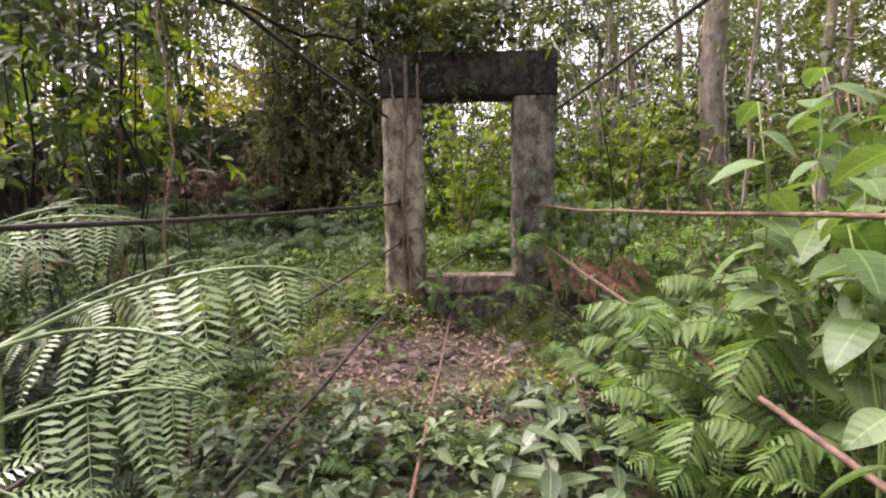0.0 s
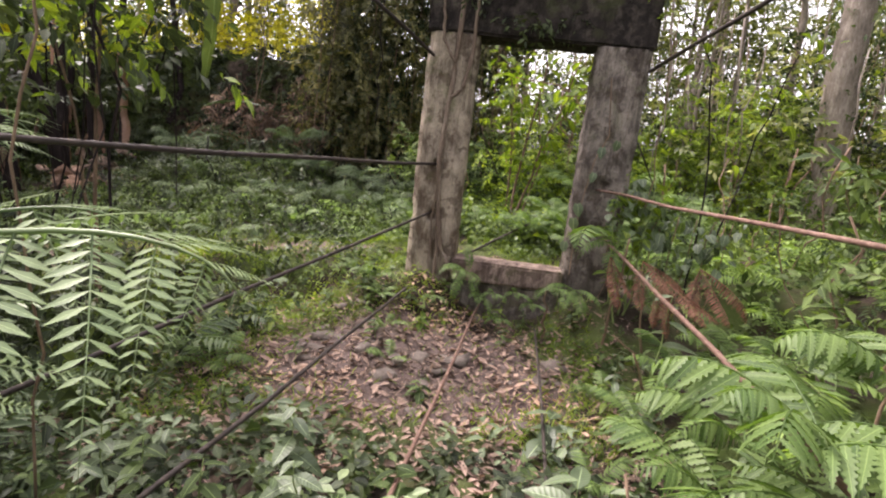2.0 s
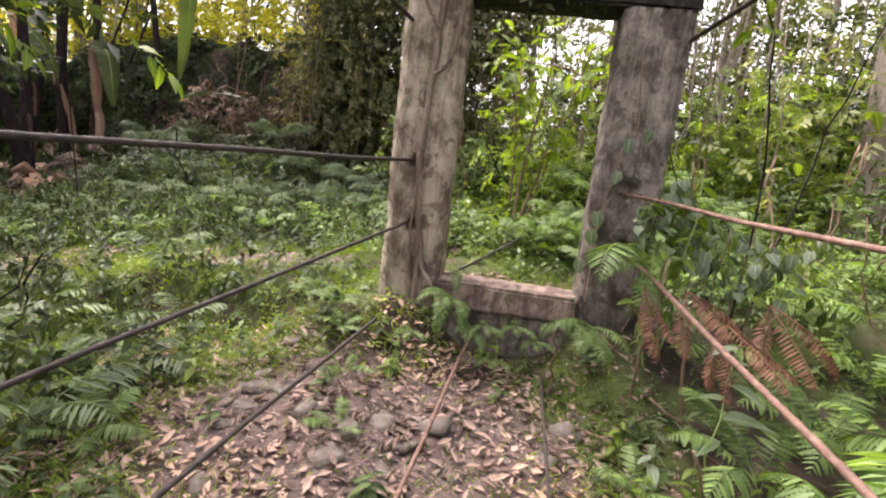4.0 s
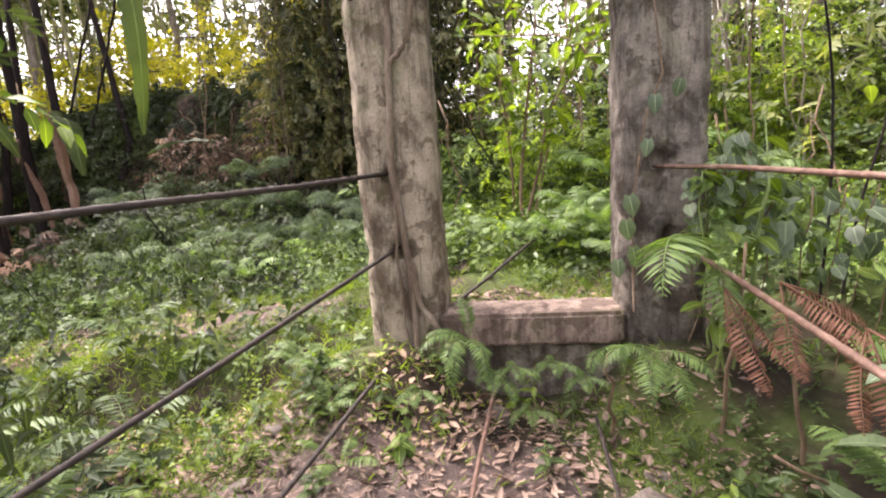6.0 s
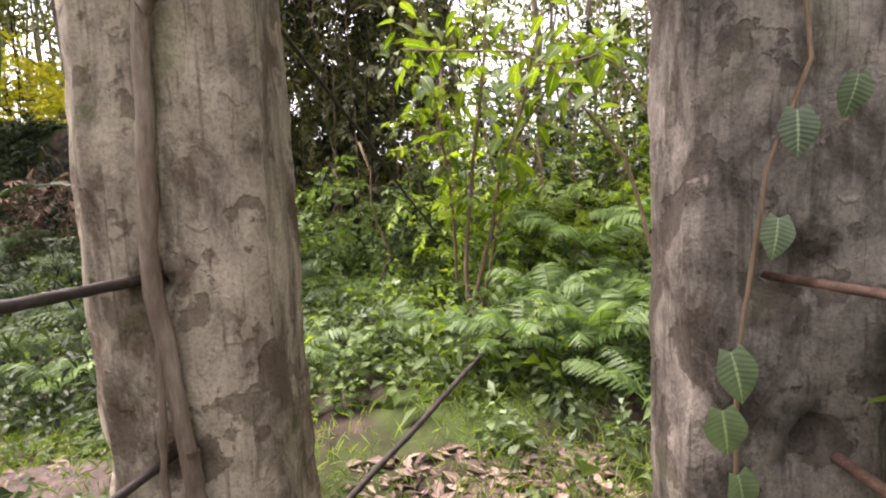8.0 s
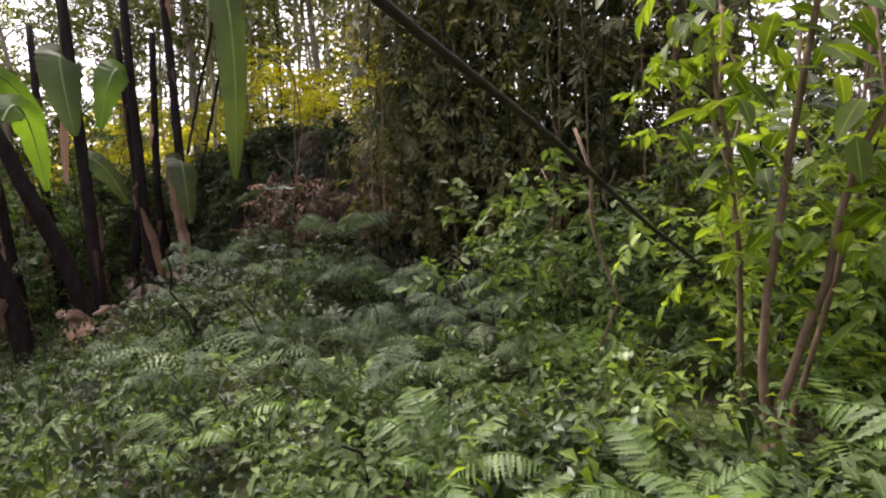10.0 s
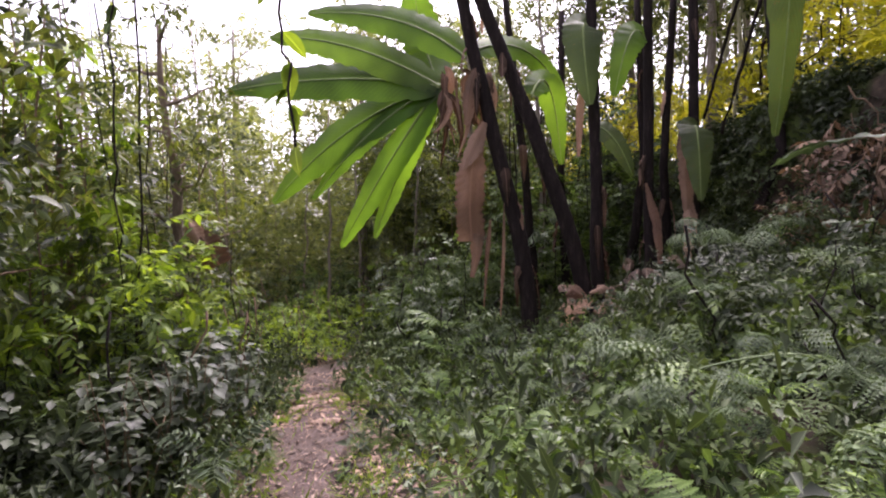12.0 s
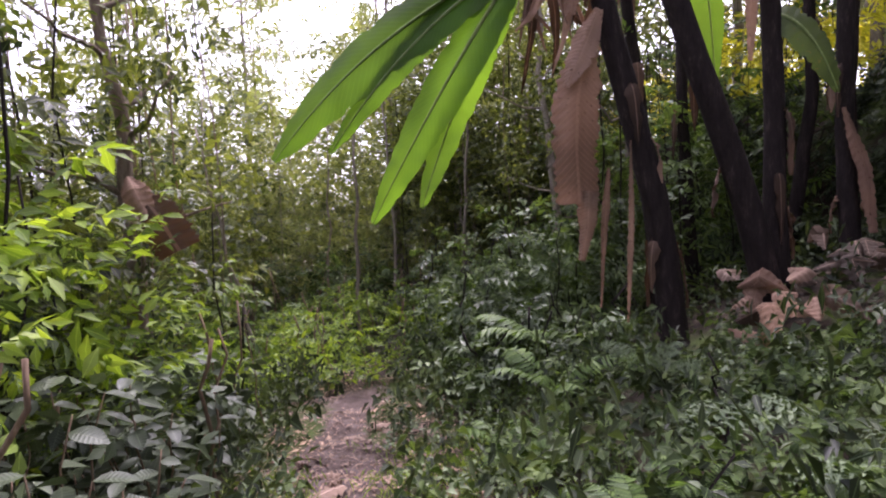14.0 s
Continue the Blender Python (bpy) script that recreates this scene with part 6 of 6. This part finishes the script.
for x, z, s in [(0.95, 0.99, 0.13), (0.93, 0.84, 0.13), (0.97, 0.67, 0.13), (1.1, 1.58, 0.11), (1.24, 1.66, 0.1), (1.06, 1.33, 0.1), (0.88, 0.6, 0.11)]:
    part("leaf", L_HEART, None, ivy, m=pose(x, FY - 0.06, z + s * 0.4, -82 + rng.uniform(-10, 10), rng.uniform(-15, 15), 180 + rng.uniform(-25, 25)) @ Matrix.Diagonal((s, s, s, 1)))
bush("leafy_climber", "bright leafy climber scrambling beside a concrete post", (1.42, 6.5, -0.3), L_BRIGHT, 7, 1.7, 0.2, 12, 0.15, STALK, "climbers", 0.1)
herb("leafy_climber", "bright leafy climber beside a concrete post", L_BRIGHT, STALK, 22, 1.3, 0.13, ground_at(1.55, 6.55), 0.1, 0.12)
herb("leafy_climber", "bright leafy climber around a rusty cable", L_HERB, STALK, 18, 1.1, 0.13, ground_at(1.85, 6.7), 0.1, 0.2)


def hanging_vine(label, top, bottom, r, mat=STEM, leaves=0, leaf=0.1, mesh=None, wob=0.05):
    ob = thing("hanging_vine", label, "vine", "hanging vines", at=top)
    line = wander((0, 0, 0), tuple(np.array(bottom) - np.array(top)), 16, wob)
    part("stem", tube_tpl(line, r, 5), mat, ob)
    for i in range(leaves):
        q = line[int(rng.integers(1, 16))]
        s = leaf * rng.uniform(0.7, 1.2)
        part("leaf", mesh, None, ob, m=pose(*q, rng.uniform(-60, 10), rng.uniform(-20, 20), rng.uniform(0, 360)) @ Matrix.Diagonal((s, s, s, 1)))
    return ob


hanging_vine("thin twisted pale vine hanging before ferns", (-1.6, 3.1, 3.4), (-1.55, 3.0, -0.2), 0.006, STEM, wob=0.02)
hanging_vine("thick twisted pale vine hanging by the bush", (2.35, 4.0, 3.6), (2.25, 4.0, 1.2), 0.012, BARK_PALE, wob=0.02)
hanging_vine("thin brown vine dropping into ferns", (1.95, 3.6, 1.5), (1.9, 3.6, 0.1), 0.008, STEM, wob=0.02)
hanging_vine("dark vine with leaves hanging over the footpath", (-6.6, 8.2, 4.2), (-5.95, 8.36, 1.85), 0.012, STEM_DARK, 16, 0.24, L_BRIGHT, 0.02)
hanging_vine("dark vine with drooping leaves above the bushes", (-8.6, 6.3, 4.6), (-8.5, 6.2, 1.0), 0.012, STEM_DARK, 16, 0.2, L_HERB, 0.03)
hanging_vine("thin vine beside a concrete post", (1.6, 6.75, 2.9), (1.62, 6.7, 0.6), 0.006, STEM, 6, 0.1, L_HEART, 0.02)
hanging_vine("grey branch crossing over the footbridge", (-4.6, 3.2, 1.9), (-2.2, 3.6, 3.5), 0.022, BARK_PALE, 8, 0.14, L_PALE, 0.03)
hanging_vine("dark branch arching to the gateway", (-0.55, 6.9, 3.05), (-3.6, 5.0, 3.7), 0.02, STEM_DARK, 14, 0.13, L_BRIGHT, 0.05)
hanging_vine("dark slanting pole in the banana clump", (-8.3, 15.2, 5.6), (-9.6, 15.2, 2.5), 0.03, STEM_DARK, wob=0.01)
hanging_vine("dark slanting pole in the banana clump", (-9.3, 15.6, 5.6), (-10.3, 15.4, 2.9), 0.03, STEM_DARK, wob=0.01)
for k in range(14):
    x, y = rng.uniform(-7, 1.8), rng.uniform(14.2, 15.2)
    hanging_vine("thin dry creeper stem hanging from the canopy", (x, y, rng.uniform(5, 8)), (x + rng.normal(0, 0.2), y, rng.uniform(0.8, 2.2)), rng.uniform(0.006, 0.014), STEM if k % 2 else STEM_DARK, wob=0.06)


# ---- stones, sticks ----
def stone(x, y, s, seed):
    g = slab_geo(s * rng.uniform(0.9, 1.3), s * rng.uniform(0.6, 1.0), s * rng.uniform(0.22, 0.4), seed, s * 0.2, s * 0.22)
    g.soft = True
    ob = single("stone", g, STONE, "grey-brown worn field stone half sunk in soil", "stone", "path stones")
    ob.matrix_basis = pose(*ground_at(x, y, s * 0.02), rng.uniform(-15, 15), rng.uniform(-15, 15), rng.uniform(0, 360))
    return ob


for k in range(48):
    a, r = rng.uniform(0, 6.28), rng.uniform(0.1, 1.5)
    stone(-0.5 + 1.2 * r * math.cos(a), 5.5 + 0.8 * r * math.sin(a), rng.uniform(0.05, 0.17), k * 1.3)
stone(-1.25, 5.65, 0.2, 4.1)
stone(-0.05, 5.5, 0.24, 5.2)
for k in range(22):
    x = rng.uniform(-11, -4.5)
    stone(x, 8.2 + rng.normal(0, 0.45), rng.uniform(0.04, 0.11), 80 + k * 1.7)
for k in range(30):
    x, y, a = rng.uniform(-2.0, 1.3), rng.uniform(3.8, 6.5), rng.uniform(0, 6.28)
    if k > 16:
        x, y = rng.uniform(-11, -5), 8.2 + rng.normal(0, 0.4)
    n = rng.uniform(0.1, 0.35)
    z = float(height(x, y)) + 0.02
    single("twig", tube_tpl(wander((x, y, z), (x + n * math.cos(a), y + n * math.sin(a), z + 0.02), 5, 0.008), rng.uniform(0.004, 0.010), 5), STEM, "dry brown twig lying on the soil", "twig", "fallen twigs")
for pts in [((1.3, 6.2, -0.3), (1.36, 6.1, 0.85)), ((1.62, 6.0, -0.3), (1.5, 5.9, 0.5)), ((1.5, 4.9, -0.3), (1.15, 4.6, 0.3)), ((0.95, 3.0, -0.3), (0.8, 3.2, 0.3)), ((1.75, 5.6, -0.3), (1.2, 5.4, 0.15)), ((0.75, 6.3, -0.3), (0.72, 6.2, 0.25))]:
    single("dead_stalk", tube_tpl(wander(*pts, 6, 0.012), np.linspace(0.014, 0.007, 6), 6), STEM, "dry brown broken stalk standing in ferns", "stalk", "dead stalks")

# creeper leaves on the big trunk
trunk_ivy = leaf_cloud(Geo(), [(6.3 + 0.3 * math.cos(k * 2.4), 12.5 + 0.3 * math.sin(k * 2.4), float(height(6.3, 12.5)) + 0.1 * k) for k in range(46)], 0.35, 26, 0.15, LEAF2)
single("trunk_creeper", trunk_ivy, HERB, "green creeper leaves climbing a tall pale trunk", "creeper", kind="stuff")

# low growth over the ground round the start of the walk
cover("ground_herbs", "low green herbs over the ground beside the footbridge", HERB, ROUND2, 9000, (-8, 7, -6, 0.4), 0.12, 0.3, bare=0.3)
cover("dark_ground_herbs", "dark green herbs over the slope beside the footbridge", DARKLEAF, ROUND2, 7000, (-12, -3.4, -3, 6), 0.13, 0.35, bare=0.3)

# heart-leaved climber hanging between the concrete post and the rusty cable
mantle = thing("heart_leaf_climber", "leafy green climber hanging from a rusty cable and post", "climber")
for k in range(7):
    x = 1.3 + 0.17 * k
    part("stem", tube_tpl(wander((x, 6.72, float(height(x, 6.72))), (x + 0.1, 6.6, 1.05 + 0.15 * (k < 2)), 7, 0.03), 0.005, 4), STEM, mantle)
HEARTS = [Geo().add(*leaf_tpl(1, 0.8, 6, 0.06, 0.25, 0.35, heart=True)).mesh("leaf", mat) for mat in (HERB, HERB_PALE, BRIGHT, HERB_PALE)]
for k in range(170):
    x = 1.22 + 1.3 * rng.uniform(0, 1) ** 1.2
    z = rng.uniform(0.62, 1.12) + 0.15 * math.sin(5 * x) + (0.12 if x < 1.5 else 0.0)
    s = rng.uniform(0.06, 0.13)
    y = (6.5 if x < 1.5 else 6.6) + rng.uniform(-0.06, 0.14)
    part("leaf", HEARTS[k % 4], None, mantle, m=pose(x, y, z, -38 + rng.uniform(-28, 28), rng.uniform(-30, 30), 180 + rng.uniform(-70, 70)) @ Matrix.Diagonal((s, s, s, 1)))
cover("leaf_litter", "brown dry leaves heaped behind the concrete sill", LITTER, LEAF2, 500, (-0.25, 0.95, 7.15, 7.9), 0.13, 0.03, (-0.3, 0.3), bare=3.0, category="leaf litter")
